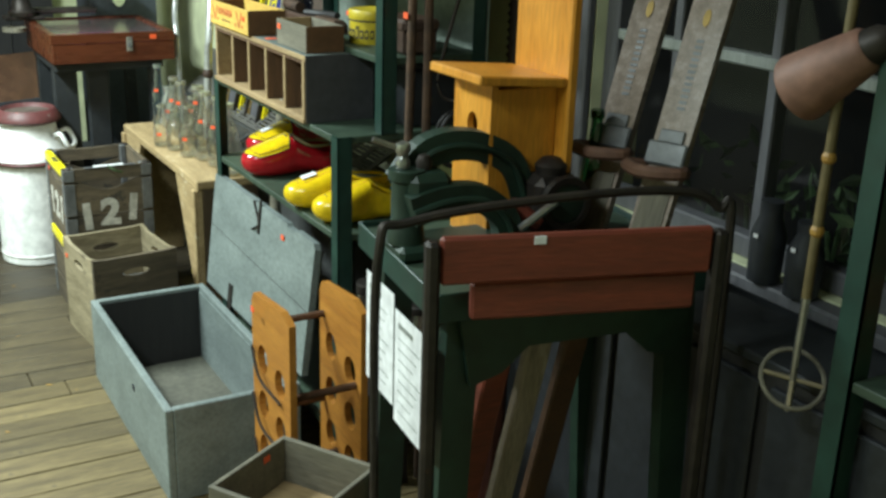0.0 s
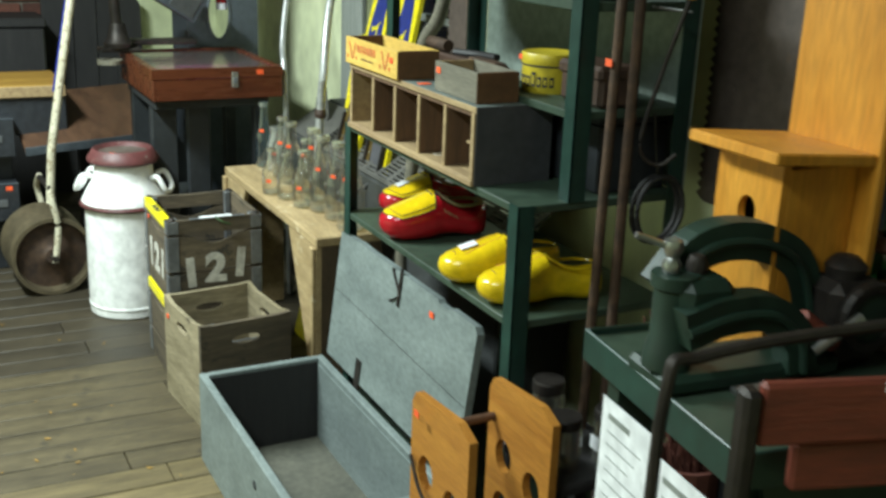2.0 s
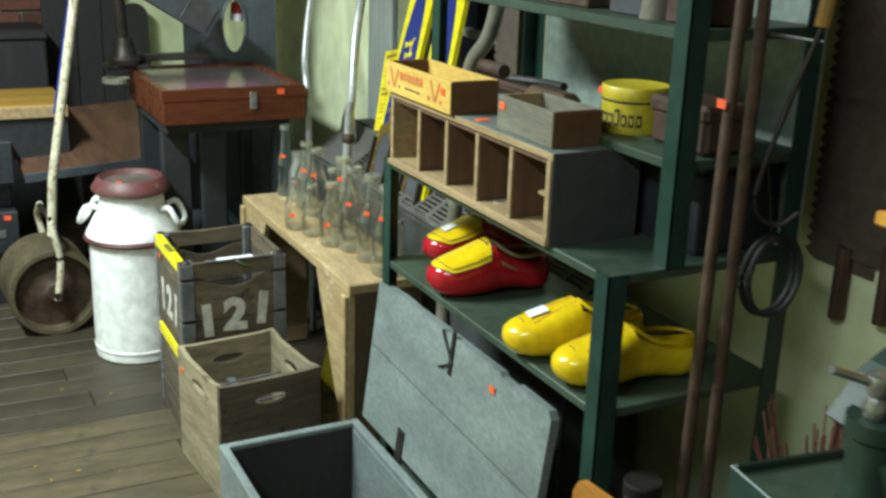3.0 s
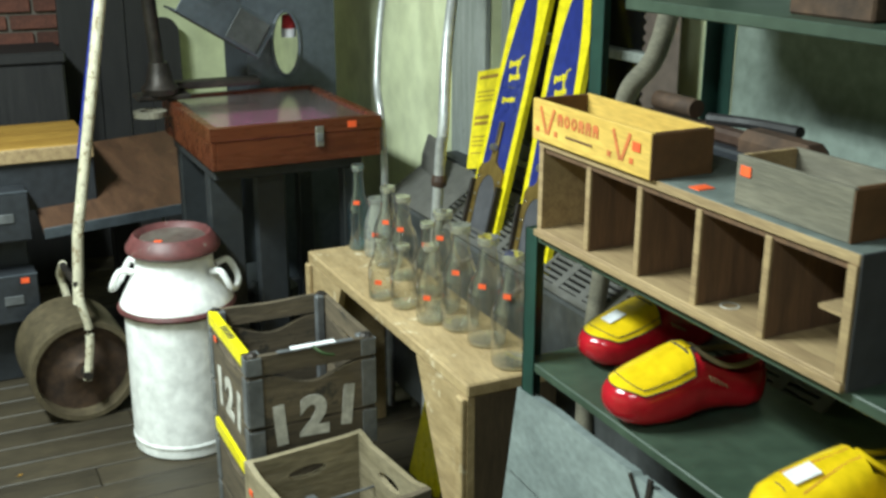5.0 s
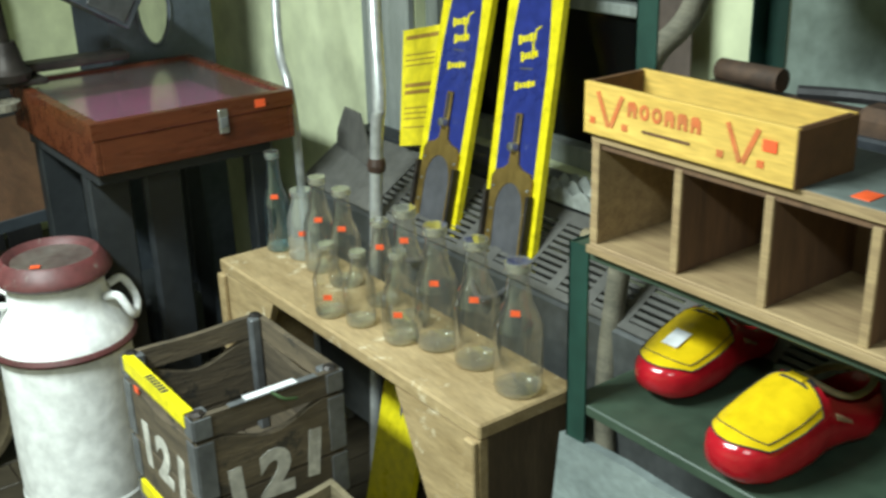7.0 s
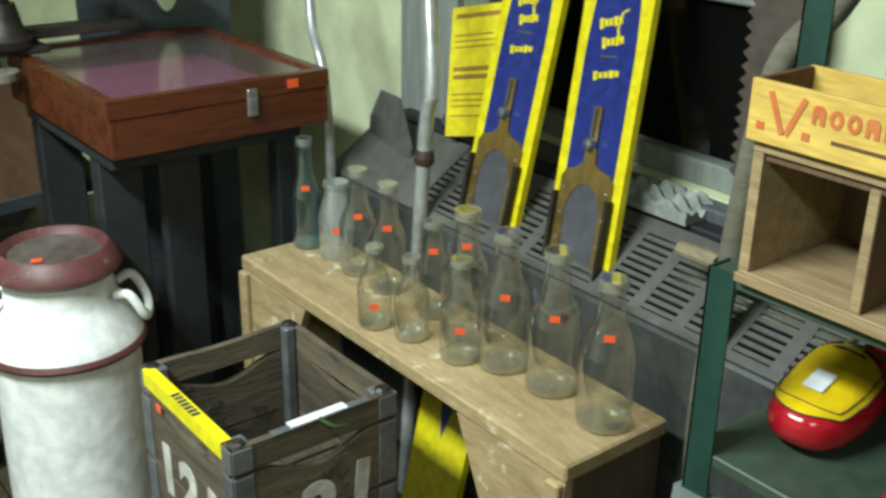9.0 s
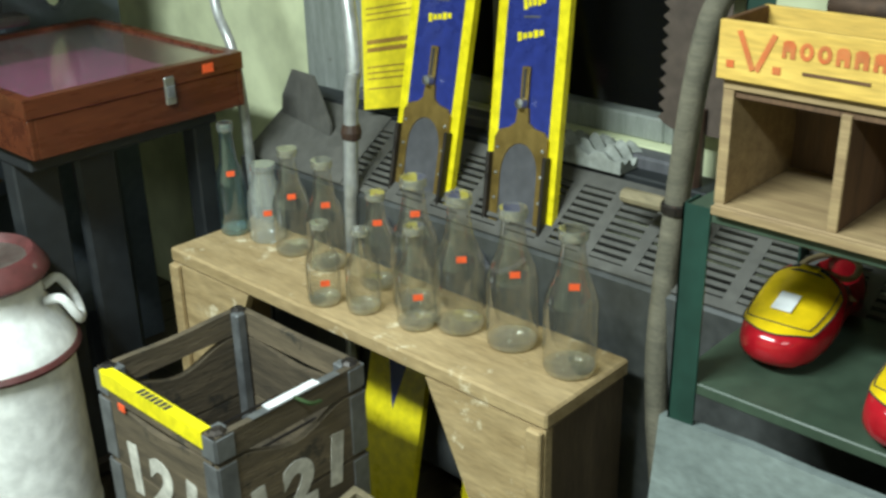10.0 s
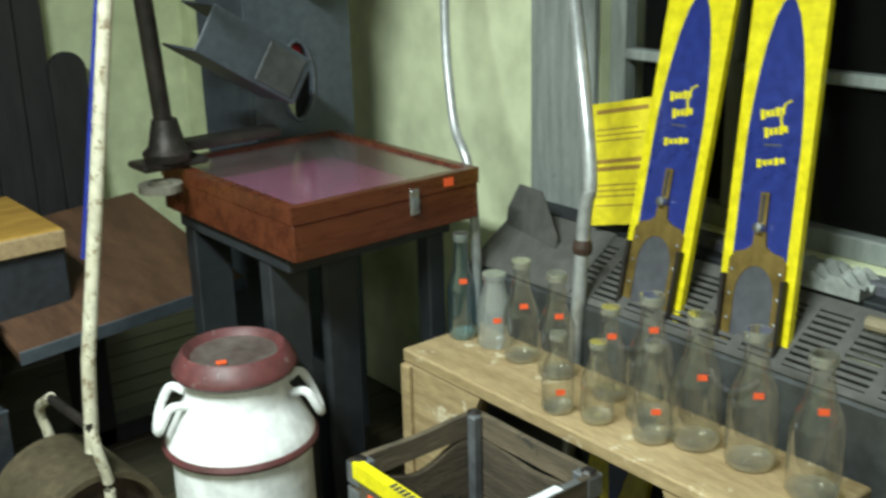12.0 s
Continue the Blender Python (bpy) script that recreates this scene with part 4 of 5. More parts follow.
part("cone_shell", lathe([(0.032, 0), (0.018, 0.10), (0.015, 0.10), (0.028, 0)], 18, close=True), "grey_box", cn, smooth=True)


# ---- wooden clogs ----
def clog(name, label, x, y, z, rz, base, upper, group, tall):
    """A carved clog: toe at the origin pointing to -x, heel towards +x, hollow at the foot opening."""
    c = thing(name, label, "clog", (x, y, z), rz, group)
    c.scale = (1.08, 1.22 if upper != base else 1.12, tall)
    # along the length: half width, sole height, top of the upper, depth of the hollow
    sect = ((0.0, 0.010, 0.036, 0.052, 0), (0.006, 0.024, 0.022, 0.064, 0), (0.022, 0.038, 0.010, 0.074, 0), (0.05, 0.047, 0.002, 0.084, 0), (0.09, 0.051, 0.0, 0.097, 0), (0.12, 0.050, 0.001, 0.109, 0),
            (0.142, 0.047, 0.004, 0.116, 0), (0.150, 0.046, 0.006, 0.113, 0.03), (0.17, 0.043, 0.008, 0.098, 0.05), (0.20, 0.040, 0.006, 0.082, 0.05), (0.235, 0.041, 0.0, 0.074, 0.048),
            (0.262, 0.037, 0.0, 0.076, 0.045), (0.276, 0.027, 0.002, 0.080, 0.0), (0.283, 0.012, 0.008, 0.078, 0.0))
    n = 24

    def point(w, z0, z1, i, grow=1.0):
        u = 2 * math.pi * i / n
        cy, sz = math.cos(u), math.sin(u)
        return grow * w * (abs(cy) ** 0.75) * (1 if cy > 0 else -1), (z0 + z1) / 2 + (z1 - z0) / 2 * (abs(sz) ** 0.8) * (1 if sz > 0 else -1)
    bm = bmesh.new()
    rings = []
    for px, w, z0, z1, dip in sect:
        ring = []
        for i in range(n):
            yy, zz = point(w, z0, z1, i)
            if dip and abs(yy) < 0.74 * w and zz > (z0 + z1) / 2:
                zz = z1 - dip
            ring.append(bm.verts.new((px, yy, zz)))
        rings.append(ring)
    for a_, b_ in zip(rings, rings[1:]):
        for i in range(n):
            j = (i + 1) % n
            bm.faces.new((a_[i], a_[j], b_[j], b_[i]))
    bm.faces.new(rings[0][::-1])
    bm.faces.new(rings[-1])
    part("clog_body", bm, base, c, smooth=True)
    part("opening", slab(oval(0.212, 0, 0.046, 0.024), 0.003, pose(0, 0, 0.032, 0, 0, 0)), "clog_in", c, "bare wood inside")
    rim = [(0.212 + 0.062 * math.cos(u), 0.033 * math.sin(u), 0.083 + 0.028 * max(0, -math.cos(u)) ** 2) for u in [2 * math.pi * i / 28 for i in range(29)]]
    part("rim", tube(rim, 0.0045, 8), "clog_in" if upper != base else base, c, smooth=True)
    if upper != base:
        bu = bmesh.new()

        def at(px):
            for p_, q_ in zip(sect, sect[1:]):
                if p_[0] <= px <= q_[0]:
                    f_ = (px - p_[0]) / (q_[0] - p_[0])
                    return [p_[m_] + (q_[m_] - p_[m_]) * f_ for m_ in (1, 2, 3)]
            return sect[-1][1:4]
        rows = []
        for k in range(9):
            row = []
            for i in range(11):
                front = 0.010 + 0.030 * (abs(i - 5) / 5) ** 2.2
                px = front + (0.139 - 0.012 * (abs(i - 5) / 5) - front) * k / 8
                w, z0, z1 = at(px)
                yy, zz = point(w, z0, z1, 1.6 + i * 0.88, 1.014)
                row.append(bu.verts.new((px - 0.001, yy, zz + 0.0015)))
            rows.append(row)
        for a_, b_ in zip(rows, rows[1:]):
            for i in range(10):
                bu.faces.new((a_[i], a_[i + 1], b_[i + 1], b_[i]))
        loop = [v.co.copy() for v in rows[0]] + [r_[-1].co.copy() for r_ in rows[1:]] + [v.co.copy() for v in rows[-1]][::-1][1:] + [r_[0].co.copy() for r_ in rows[::-1][1:]]
        inner = [r_[1].co + Vector((0, 0, 0.0008)) for r_ in rows[:0:-1]] + [v.co + Vector((0, 0, 0.0008)) for v in rows[1][1:-1]] + [r_[-2].co + Vector((0, 0, 0.0008)) for r_ in rows[1:]]
        part("painted_vamp", bu, upper, c, "yellow painted vamp", smooth=True)
        part("outline_stripe", tube(loop, 0.0011, 6), "ink", c, "thin black outline")
        part("outline_stripe", tube(inner, 0.0008, 6), "ink", c, "thin black outline")
        for px, dz in ((0.128, 0.0), (0.140, 0.003)):
            part("strap_stripe", tube(bow([(px, 0.030, 0.100 + dz), (px, 0.016, 0.1115 + dz), (px, 0, 0.1135 + dz), (px, -0.016, 0.1115 + dz), (px, -0.030, 0.100 + dz)], 4), 0.0022, 6), "ink", c)
        part("strap_buckle", box(0.128, 0.142, -0.012, 0.012, 0.1135, 0.118, 0.001, m=pose(0, 0, 0)), "clog_y", c)
        for k in range(5):
            part("painted_flourish", tube([(0.150 + 0.008 * k, -0.0475 + 0.0006 * k, 0.082 - 0.005 * k), (0.155 + 0.008 * k, -0.0475 + 0.0006 * k, 0.072 - 0.004 * k)], 0.0011, 5), "clog_in", c)
    else:
        for dy in (-0.012, 0.012):
            part("carved_line", tube(bow([(0.05, dy * 2.2, 0.080), (0.085, dy * 1.5, 0.094), (0.12, dy, 0.107), (0.14, dy, 0.114)], 4), 0.0012, 6), "red_print", c)
        part("toe_crease", tube(bow([(0.03, -0.030, 0.062), (0.034, -0.012, 0.077), (0.034, 0.012, 0.077), (0.03, 0.030, 0.062)], 4), 0.0010, 6), "cheese_end", c)
    return c


for x, y, rz in ((1.264, 3.226, -5), (1.360, 3.440, 3)):
    cg = clog("wooden_clog", "glossy red wooden clog with yellow vamp", x, y, 0.738, rz, "clog_r", "clog_y", "pair of red clogs", 1.10 if y < 3.35 else 1.0)
    if y > 3.35:
        part("price_label", box(-0.018, 0.018, -0.012, 0.012, 0.0, 0.0015, 0, m=pose(0.062, 0, 0.0925, 0, -18, 0)), "paper", cg, "small white price label")
for x, y, rz in ((1.272, 2.69, -8), (1.256, 2.855, -10)):
    cg = clog("wooden_clog", "glossy plain yellow wooden clog", x, y, 0.738, rz, "clog_y", "clog_y", "pair of yellow clogs", 0.98)
    if y > 2.8:
        part("price_label", box(-0.020, 0.020, -0.014, 0.014, 0.0, 0.0015, 0, m=pose(0.065, 0, 0.093, 0, -18, 0)), "paper", cg, "small white price label")

# ---- display case on its stand ----
dc = thing("display_case", "red mahogany display case with glass lid and pink felt", "display case", (1.262, 5.11, 0.858), 0)
a, b, h = 0.257, 0.31, 0.122
for s in (-1, 1):
    part("side_board", box(s * (a - 0.007) - 0.007, s * (a - 0.007) + 0.007, -b, b, 0, h - 0.04, 0.002), "case", dc)
    part("end_board", box(-a + 0.014, a - 0.014, s * (b - 0.007) - 0.007, s * (b - 0.007) + 0.007, 0, h - 0.04, 0.002), "case", dc)
lid = part("lid_frame", slab([(-a - 0.002, -b - 0.002), (a + 0.002, -b - 0.002), (a + 0.002, b + 0.002), (-a - 0.002, b + 0.002)], 0.038, pose(0, 0, h - 0.038), holes=[[(-a + 0.022, -b + 0.022), (a - 0.022, -b + 0.022), (a - 0.022, b - 0.022), (-a + 0.022, b - 0.022)]]), "case", dc, "mahogany lid frame")
part("lid_glass", box(-a + 0.02, a - 0.02, -b + 0.02, b - 0.02, h - 0.010, h - 0.007, 0), "lid_glass", lid).visible_shadow = False
part("felt", box(-a + 0.015, a - 0.015, -b + 0.015, b - 0.015, 0.030, 0.05, 0), "pink", dc, "bright pink felt lining")
part("bottom", box(-a + 0.015, a - 0.015, -b + 0.015, b - 0.015, 0.001, 0.012, 0), "case", dc)
part("latch", box(0.05, 0.075, -b - 0.008, -b - 0.002, 0.045, 0.105, 0.002), "steel", dc, "steel hasp latch")
part("latch_plate", box(0.053, 0.072, -b - 0.011, -b - 0.008, 0.06, 0.085, 0.002), "zinc", dc)
sticker(dc, 0.165, -b - 0.0025, 0.103, "s", 0.028)

st = thing("machine_stand", "dark grey steel machine stand with heavy legs", "stand", (1.262, 5.12, 0))
part("stand_top", box(-0.24, 0.22, -0.26, 0.26, 0.815, 0.857, 0.004), "stand", st)
for x0, x1, y0, y1 in ((-0.235, -0.135, -0.17, -0.12), (0.165, 0.215, -0.24, -0.19), (-0.235, -0.135, 0.2, 0.25), (0.165, 0.215, 0.2, 0.25)):
    part("leg", box(x0, x1, y0, y1, 0, 0.815, 0.004), "stand", st)
part("side_panel", box(-0.10, 0.0, -0.18, -0.15, 0.0, 0.815, 0.01), "stand", st)
part("stretcher", box(-0.135, 0.165, 0.21, 0.24, 0.25, 0.31, 0.004), "stand", st)
part("foot_plate", box(-0.2, 0.2, -0.18, 0.2, 0.0, 0.05, 0.01), "iron", st)
part("motor_block", box(-0.12, 0.06, -0.10, 0.16, 0.10, 0.42, 0.03), "stand", st)

col = thing("grey_machine", "tall grey machine column with an oval slot and tilted trough", "machine", (1.47, 5.62, 0))
slot_h = [(x, z) for x, z in oval(-0.02, 1.12, 0.05, 0.11, 22)]
part("front_plate", slab([(-0.16, 0), (0.16, 0), (0.16, 1.9), (-0.16, 1.9)], 0.02, pose(0, -0.13, 0, 90, 0, 0), holes=[slot_h]), "machine", col)
part("side_plate", box(-0.16, -0.145, -0.128, 0.15, 0, 1.9, 0.003), "machine", col)
part("side_plate", box(0.145, 0.16, -0.128, 0.15, 0, 1.9, 0.003), "machine", col)
part("back_plate", box(-0.145, 0.145, 0.1, 0.15, 0, 0.92, 0), "machine", col)
part("back_plate", box(-0.145, 0.145, 0.1, 0.15, 1.34, 1.9, 0), "machine", col)
part("slot_rim", tube([(x, -0.152, z) for x, z in slot_h + slot_h[:1]], 0.006, 6), "machine", col)
part("red_cap_inside", lathe([(0, 0.05), (0.022, 0.045), (0.025, 0.0), (0, 0)], 16, m=pose(0.012, -0.085, 1.165)), "cap_red", col, "red and white cap in the slot")
part("white_cap_band", lathe([(0, 0), (0.026, 0), (0.026, -0.03), (0, -0.03)], 16, m=pose(0.012, -0.085, 1.165)), "paper", col)
TM = pose(-0.29, -0.36, 1.24, 0, 32, 0)
part("trough", box(-0.15, 0.15, -0.05, -0.045, -0.06, 0.06, 0.002, m=TM), "machine", col, "tilted grey metal guard")
for q in ((-0.15, 0.15, -0.045, 0.12, -0.06, -0.054), (-0.15, 0.15, -0.045, 0.12, 0.054, 0.06), (0.145, 0.15, -0.045, 0.12, -0.054, 0.054)):
    part("trough_wall", box(*q, 0.001, m=TM), "machine", col)
part("guard_pad", box(0.02, 0.13, -0.054, -0.0505, -0.05, 0.05, 0.001, m=TM), "rad", col)
part("spindle_bar", tube([(-0.49, -0.30, 1.05), (-0.53, -0.30, 1.70)], 0.022, 12), "iron", col, smooth=True)
part("spindle_collar", lathe([(0, 0), (0.055, 0), (0.06, 0.02), (0.045, 0.035), (0.035, 0.08), (0.03, 0.10), (0, 0.10)], 20, m=pose(-0.49, -0.30, 1.002)), "iron", col, smooth=True)
part("work_table", box(-0.57, -0.40, -0.34, -0.24, 0.986, 1.002, 0.006), "iron", col)
part("collar_ring", lathe([(0.03, 0), (0.052, 0), (0.052, 0.018), (0.03, 0.018)], 20, m=pose(-0.535, -0.34, 0.94), close=True), "grey_box", col)
part("table_arm", box(-0.45, -0.15, -0.27, -0.20, 1.004, 1.028, 0.006), "iron", col)
part("round_housing", lathe([(0, 0), (0.10, 0), (0.11, 0.02), (0.11, 0.10), (0, 0.10)], 28, m=pose(-0.02, -0.16, 1.50, 90, 0, 0)), "machine", col, smooth=True)

# ---- far left: boards, cabinet, poles ----
bd = thing("sloping_board", "reddish brown board lying at a slope", "board", (0.93, 5.85, 0))
part("board_face", box(-0.30, 0.32, -0.34, 0.36, 0.60, 0.63, 0.004, m=pose(0, 0, 0.03, 9, -4, 0)), "board", bd)
part("board_edge", box(-0.30, 0.32, -0.345, -0.341, 0.595, 0.632, 0.001, m=pose(0, 0, 0.03, 9, -4, 0)), "machine", bd)
part("trestle", box(-0.05, 0.05, 0.05, 0.15, 0, 0.62, 0.006), "dark", bd)
part("trestle", box(-0.2, 0.2, 0.05, 0.15, 0.0, 0.06, 0.006), "dark", bd)
cbt = thing("drawer_cabinet", "black drawer cabinet with ochre wooden top", "cabinet", (0.37, 5.75, 0))
part("top_board", box(-0.45, 0.42, -0.18, 0.25, 0.78, 0.815, 0.004), "ochre", cbt, "ochre wooden top")
part("top_edge", box(-0.45, 0.42, -0.19, -0.18, 0.765, 0.812, 0.003), "cubby", cbt)
part("carcass", box(-0.45, 0.42, -0.17, 0.25, 0.60, 0.78, 0.004), "drawer", cbt)
part("carcass_lower", box(-0.45, 0.18, -0.16, 0.25, 0.0, 0.60, 0.004), "drawer", cbt)
for z in (0.53, 0.25):
    dr = part("drawer", box(-0.42, 0.19, -0.28, -0.165, z, z + 0.16, 0.004), "drawer", cbt)
    part("label_holder", box(0.08, 0.14, -0.285, -0.281, z + 0.065, z + 0.095, 0.001), "zinc", dr, "metal label holder")
    part("drawer_rim", box(-0.42, 0.19, -0.282, -0.27, z + 0.16, z + 0.166, 0.001), "machine", dr)
sticker(cbt, 0.15, -0.281, 0.395, "s", 0.026)
# first plank is a real one; the rest are added to darken the wall
for x, y, rx, ry, hh, mt, r in ((1.32, 6.86, 2, 0, 1.09, "dark", 0.07), (1.19, 6.88, 2, 1, 1.55, "dark", 0.05), (1.075, 6.88, 2, 1, 1.9, "dark", 0.06), (0.93, 6.88, 2, 1, 1.9, "dark", 0.08)):
    pl = thing("leaning_plank", "dark rounded plank at the end wall, most added to darken it", "plank", (x, y, 0), group="dark planks at the end wall")
    o = [(-r, 0), (r, 0), (r, hh - r)] + [(r * math.cos(math.pi * i / 10), hh - r + r * math.sin(math.pi * i / 10)) for i in range(1, 10)] + [(-r, hh - r)]
    part("plank_body", slab(o, 0.025, pose(0, 0, 0, 90 - rx, ry, 0)), mt, pl)
crt = thing("storage_chest", "dark storage chest standing before the brick wall", "chest", (0.60, 6.70, 0))
part("chest_body", box(-0.5, 0.24, -0.14, 0.2, 0, 0.95, 0.01), "dark", crt)
part("chest_lid", box(-0.51, 0.25, -0.15, 0.21, 0.95, 1.0, 0.01), "dark", crt)


# ---- tools along the window wall ----
def bent_handle(name, label, pts, r, material, r_end=None):
    b = thing(name, label, "handle", (pts[0][0], pts[0][1], 0))
    q = [(p[0] - pts[0][0], p[1] - pts[0][1], p[2]) for p in pts]
    part("shaft", tube(bow(q, 8), r, 12, r_end=r_end), material, b, smooth=True)
    return b


ph = bent_handle("silver_handle", "long silver bent tool handle leaning on the wall", [(1.53, 4.52, 0.0), (1.572, 4.508, 0.84), (1.580, 4.495, 0.99), (1.622, 4.56, 1.19), (1.72, 4.70, 1.45), (1.80, 4.85, 1.80)], 0.016, "pipe")
part("ferrule", lathe([(0.016, 0), (0.021, 0.004), (0.023, 0.018), (0.019, 0.034), (0.016, 0.036)], 14, m=pose(1.572 - 1.53, -0.012, 0.82, 0, 3, 0)), "brown", ph)
bent_handle("silver_handle", "thin silver bent tool handle leaning on the wall", [(1.56, 4.84, 0.0), (1.548, 4.85, 0.86), (1.575, 4.955, 1.07), (1.66, 5.08, 1.35), (1.80, 5.20, 1.75)], 0.012, "pipe")
sn = bent_handle("scythe_snath", "curved grey wooden scythe handle leaning on the rack", [(1.50, 3.60, 0.0), (1.56, 3.72, 0.50), (1.60, 3.73, 0.85), (1.60, 3.69, 1.18), (1.62, 3.60, 1.33), (1.66, 3.55, 1.75)], 0.021, "grey_box")
part("grip", tube([(0.10, 0.15, 0.85), (0.12, 0.245, 0.84)], 0.014, 10), "crate_tan", sn, "short turned wooden grip")
part("grip_ring", lathe([(0.022, 0), (0.026, 0.003), (0.026, 0.018), (0.022, 0.021)], 14, m=pose(0.10, 0.13, 0.84), close=True), "iron", sn)
# blank end plate of the convector, built as a blade on an added shaft
sp = thing("shovel_blade", "plain grey convector end plate behind the bottles", "shovel", (1.625, 4.80, 0.0))
part("blade", slab([(-0.10, 0.58), (0.10, 0.58), (0.105, 0.80), (0.03, 0.90), (-0.06, 0.90), (-0.10, 0.83)], 0.006, pose(-0.02, 0, 0, 84, 0, -97)), "rad_top", sp)
part("shaft", tube([(0, 0, 0), (0.0, 0, 0.6)], 0.014, 8), "grey_box", sp)


def saw(name, label, x, y, z0, z1, w, lean, teeth):
    """A wide crosscut saw blade standing on end, toothed edge away from the camera."""
    c = thing(name, label, "saw", (x, y, 0))
    n = teeth
    o = [(-w / 2, z0), (-w * 0.35, z1), (w / 2 - 0.01, z1)]
    for i in range(n):
        zz = z1 - (z1 - z0) * i / n
        o += [(w / 2 + 0.010, zz - (z1 - z0) / n * 0.25), (w / 2 - 0.004, zz - (z1 - z0) / n * 0.7)]
    o += [(w / 2 - 0.02, z0)]
    part("blade", slab([(-px, pz) for px, pz in o][::-1], 0.003, pose(0, 0, 0, 90, 0, -90) @ pose(0, 0, 0, 0, 0, lean)), "saw", c)
    part("handle", tube([(-0.01, -w * 0.1, z0 - 0.098), (-0.01, -w * 0.1, z0 + 0.05)], 0.017, 10), "brown", c)
    return c


saw("crosscut_saw", "rusty wide crosscut saw blade standing on end", 1.79, 3.815, 0.92, 2.0, 0.13, 0, 46)
saw("crosscut_saw", "rusty wide crosscut saw blade hung on the wall", 1.846, 2.555, 0.95, 2.0, 0.17, 0, 46)
saw("crosscut_saw", "broad brown crosscut saw blade hung over another one", 1.838, 2.445, 0.98, 2.0, 0.21, 0, 46)
rd_ = thing("convector", "long grey steel convector with slotted sloping top", "radiator", (1.57, 3.10, 0))
part("front_panel", box(0.0, 0.02, 0.0, 1.80, 0.08, 0.70, 0.006), "rad", rd_)
RM = pose(0.01, 0, 0.70, 0, -33, 0)
bars = bmesh.new()
box(0, 0.018, 0, 1.8, 0, 0.006, 0, bars, RM)
box(0.168, 0.20, 0, 1.8, 0, 0.006, 0, bars, RM)
k = 0
while k * 0.10 < 1.75:
    box(0.018, 0.168, k * 0.10, k * 0.10 + 0.026, 0, 0.006, 0, bars, RM)
    k += 1
part("grille_frame", bars, "rad_top", rd_)
for k in range(9):
    x = 0.022 + k * 0.0165
    part("grille_slat", box(x, x + 0.009, 0, 1.8, -0.001, 0.005, 0, m=RM), "rad_top", rd_)
part("blank_cover", box(0.0, 0.205, 1.46, 1.80, 0.0065, 0.0095, 0.001, m=RM), "rad_top", rd_, "plain cover plate")
part("core", box(0.025, 0.25, 0.01, 1.79, 0.08, 0.66, 0), "dark", rd_)
part("end_cap", box(0.0, 0.26, 1.80, 1.81, 0.08, 0.70, 0.002), "rad", rd_)
part("upper_ledge", box(0.185, 0.27, 0, 1.80, 0.806, 0.822, 0.003), "stand", rd_)
rag = thing("folded_rag", "pale folded cloth on the window ledge", "cloth", (1.79, 4.02, 0.822))
bm = bmesh.new()
rng = random.Random(5)
bmesh.ops.create_grid(bm, x_segments=14, y_segments=18, size=0.5)
for v in bm.verts:
    fold = 0.016 * math.sin(v.co.y * 17 + 2 * v.co.x) + 0.009 * math.sin(v.co.x * 23)
    v.co = Vector((v.co.x * 0.10, v.co.y * 0.17, 0.030 + fold * (1 - 1.2 * abs(v.co.x)) - 0.05 * abs(v.co.y) ** 3 + rng.uniform(-0.002, 0.002)))
geom = bmesh.ops.extrude_face_region(bm, geom=list(bm.faces))
for v in [g for g in geom["geom"] if isinstance(g, bmesh.types.BMVert)]:
    v.co.z = 0.001
part("cloth", bm, "paper_grey", rag, smooth=True)

# ---- green work table with boards, machine and birdhouse ----
tb = thing("green_table", "dark green painted table with splayed legs and rimmed top", "table", (1.025, 1.575, 0), -8)
part("table_top", box(0, 0.56, 0, 0.42, 0.945, 0.957, 0.002), "green_shelf", tb)
for q in ((-0.006, 0.0, -0.006, 0.426), (0.56, 0.566, -0.006, 0.426), (0, 0.56, -0.006, 0), (0, 0.56, 0.42, 0.426)):
    part("rim", box(*q, 0.915, 0.968, 0.002), "green", tb)
part("apron", slab([(0.07, 0.78), (0.13, 0.80), (0.18, 0.845), (0.38, 0.845), (0.43, 0.80), (0.49, 0.78), (0.52, 0.944), (0.04, 0.944)], 0.012, pose(0, 0.02, 0, 90, 0, 0)), "green_dk", tb)
for x, dx in ((0.03, -0.02), (0.47, 0.06)):
    for y in (0.025, 0.36):
        part("leg", slab([(x + dx, 0), (x + dx + 0.05, 0), (x + 0.065, 0.94), (x, 0.94)], 0.035, pose(0, y + 0.035, 0, 90, 0, 0)), "green_dk", tb)
part("stretcher", tube([(0.04, 0.04, 0.30), (0.52, 0.04, 0.30)], 0.010, 8), "iron", tb)
sg = thing("paper_notices", "two white printed sheets hung on the table side", "notice", (1.025, 1.575, 0), -8)
for i, (y0, y1, z0, z1, dx) in enumerate(((0.17, 0.315, 0.68, 0.905, 0.0), (0.01, 0.155, 0.66, 0.885, 0.003))):
    sh = part("sheet", box(-0.012 - dx, -0.0105 - dx, y0, y1, z0, z1, 0, m=pose(0, 0, 0, 0, 0, 2)), "paper", sg, "white printed sheet")
    for k in range(9):
        w = 0.06 + 0.05 * ((k * 37 + i * 11) % 10) / 10
        part("text_bar", box(-0.0131 - dx, -0.0122 - dx, y1 - 0.02 - w, y1 - 0.02, z1 - 0.03 - k * 0.021, z1 - 0.0285 - k * 0.021 + (0.008 if k == 0 else 0), 0, m=pose(0, 0, 0, 0, 0, 2)), "frame", sh)

fs = thing("folding_seat", "worn red board seat with bent black iron frame", "seat", (0.955, 1.56, 0), -17)
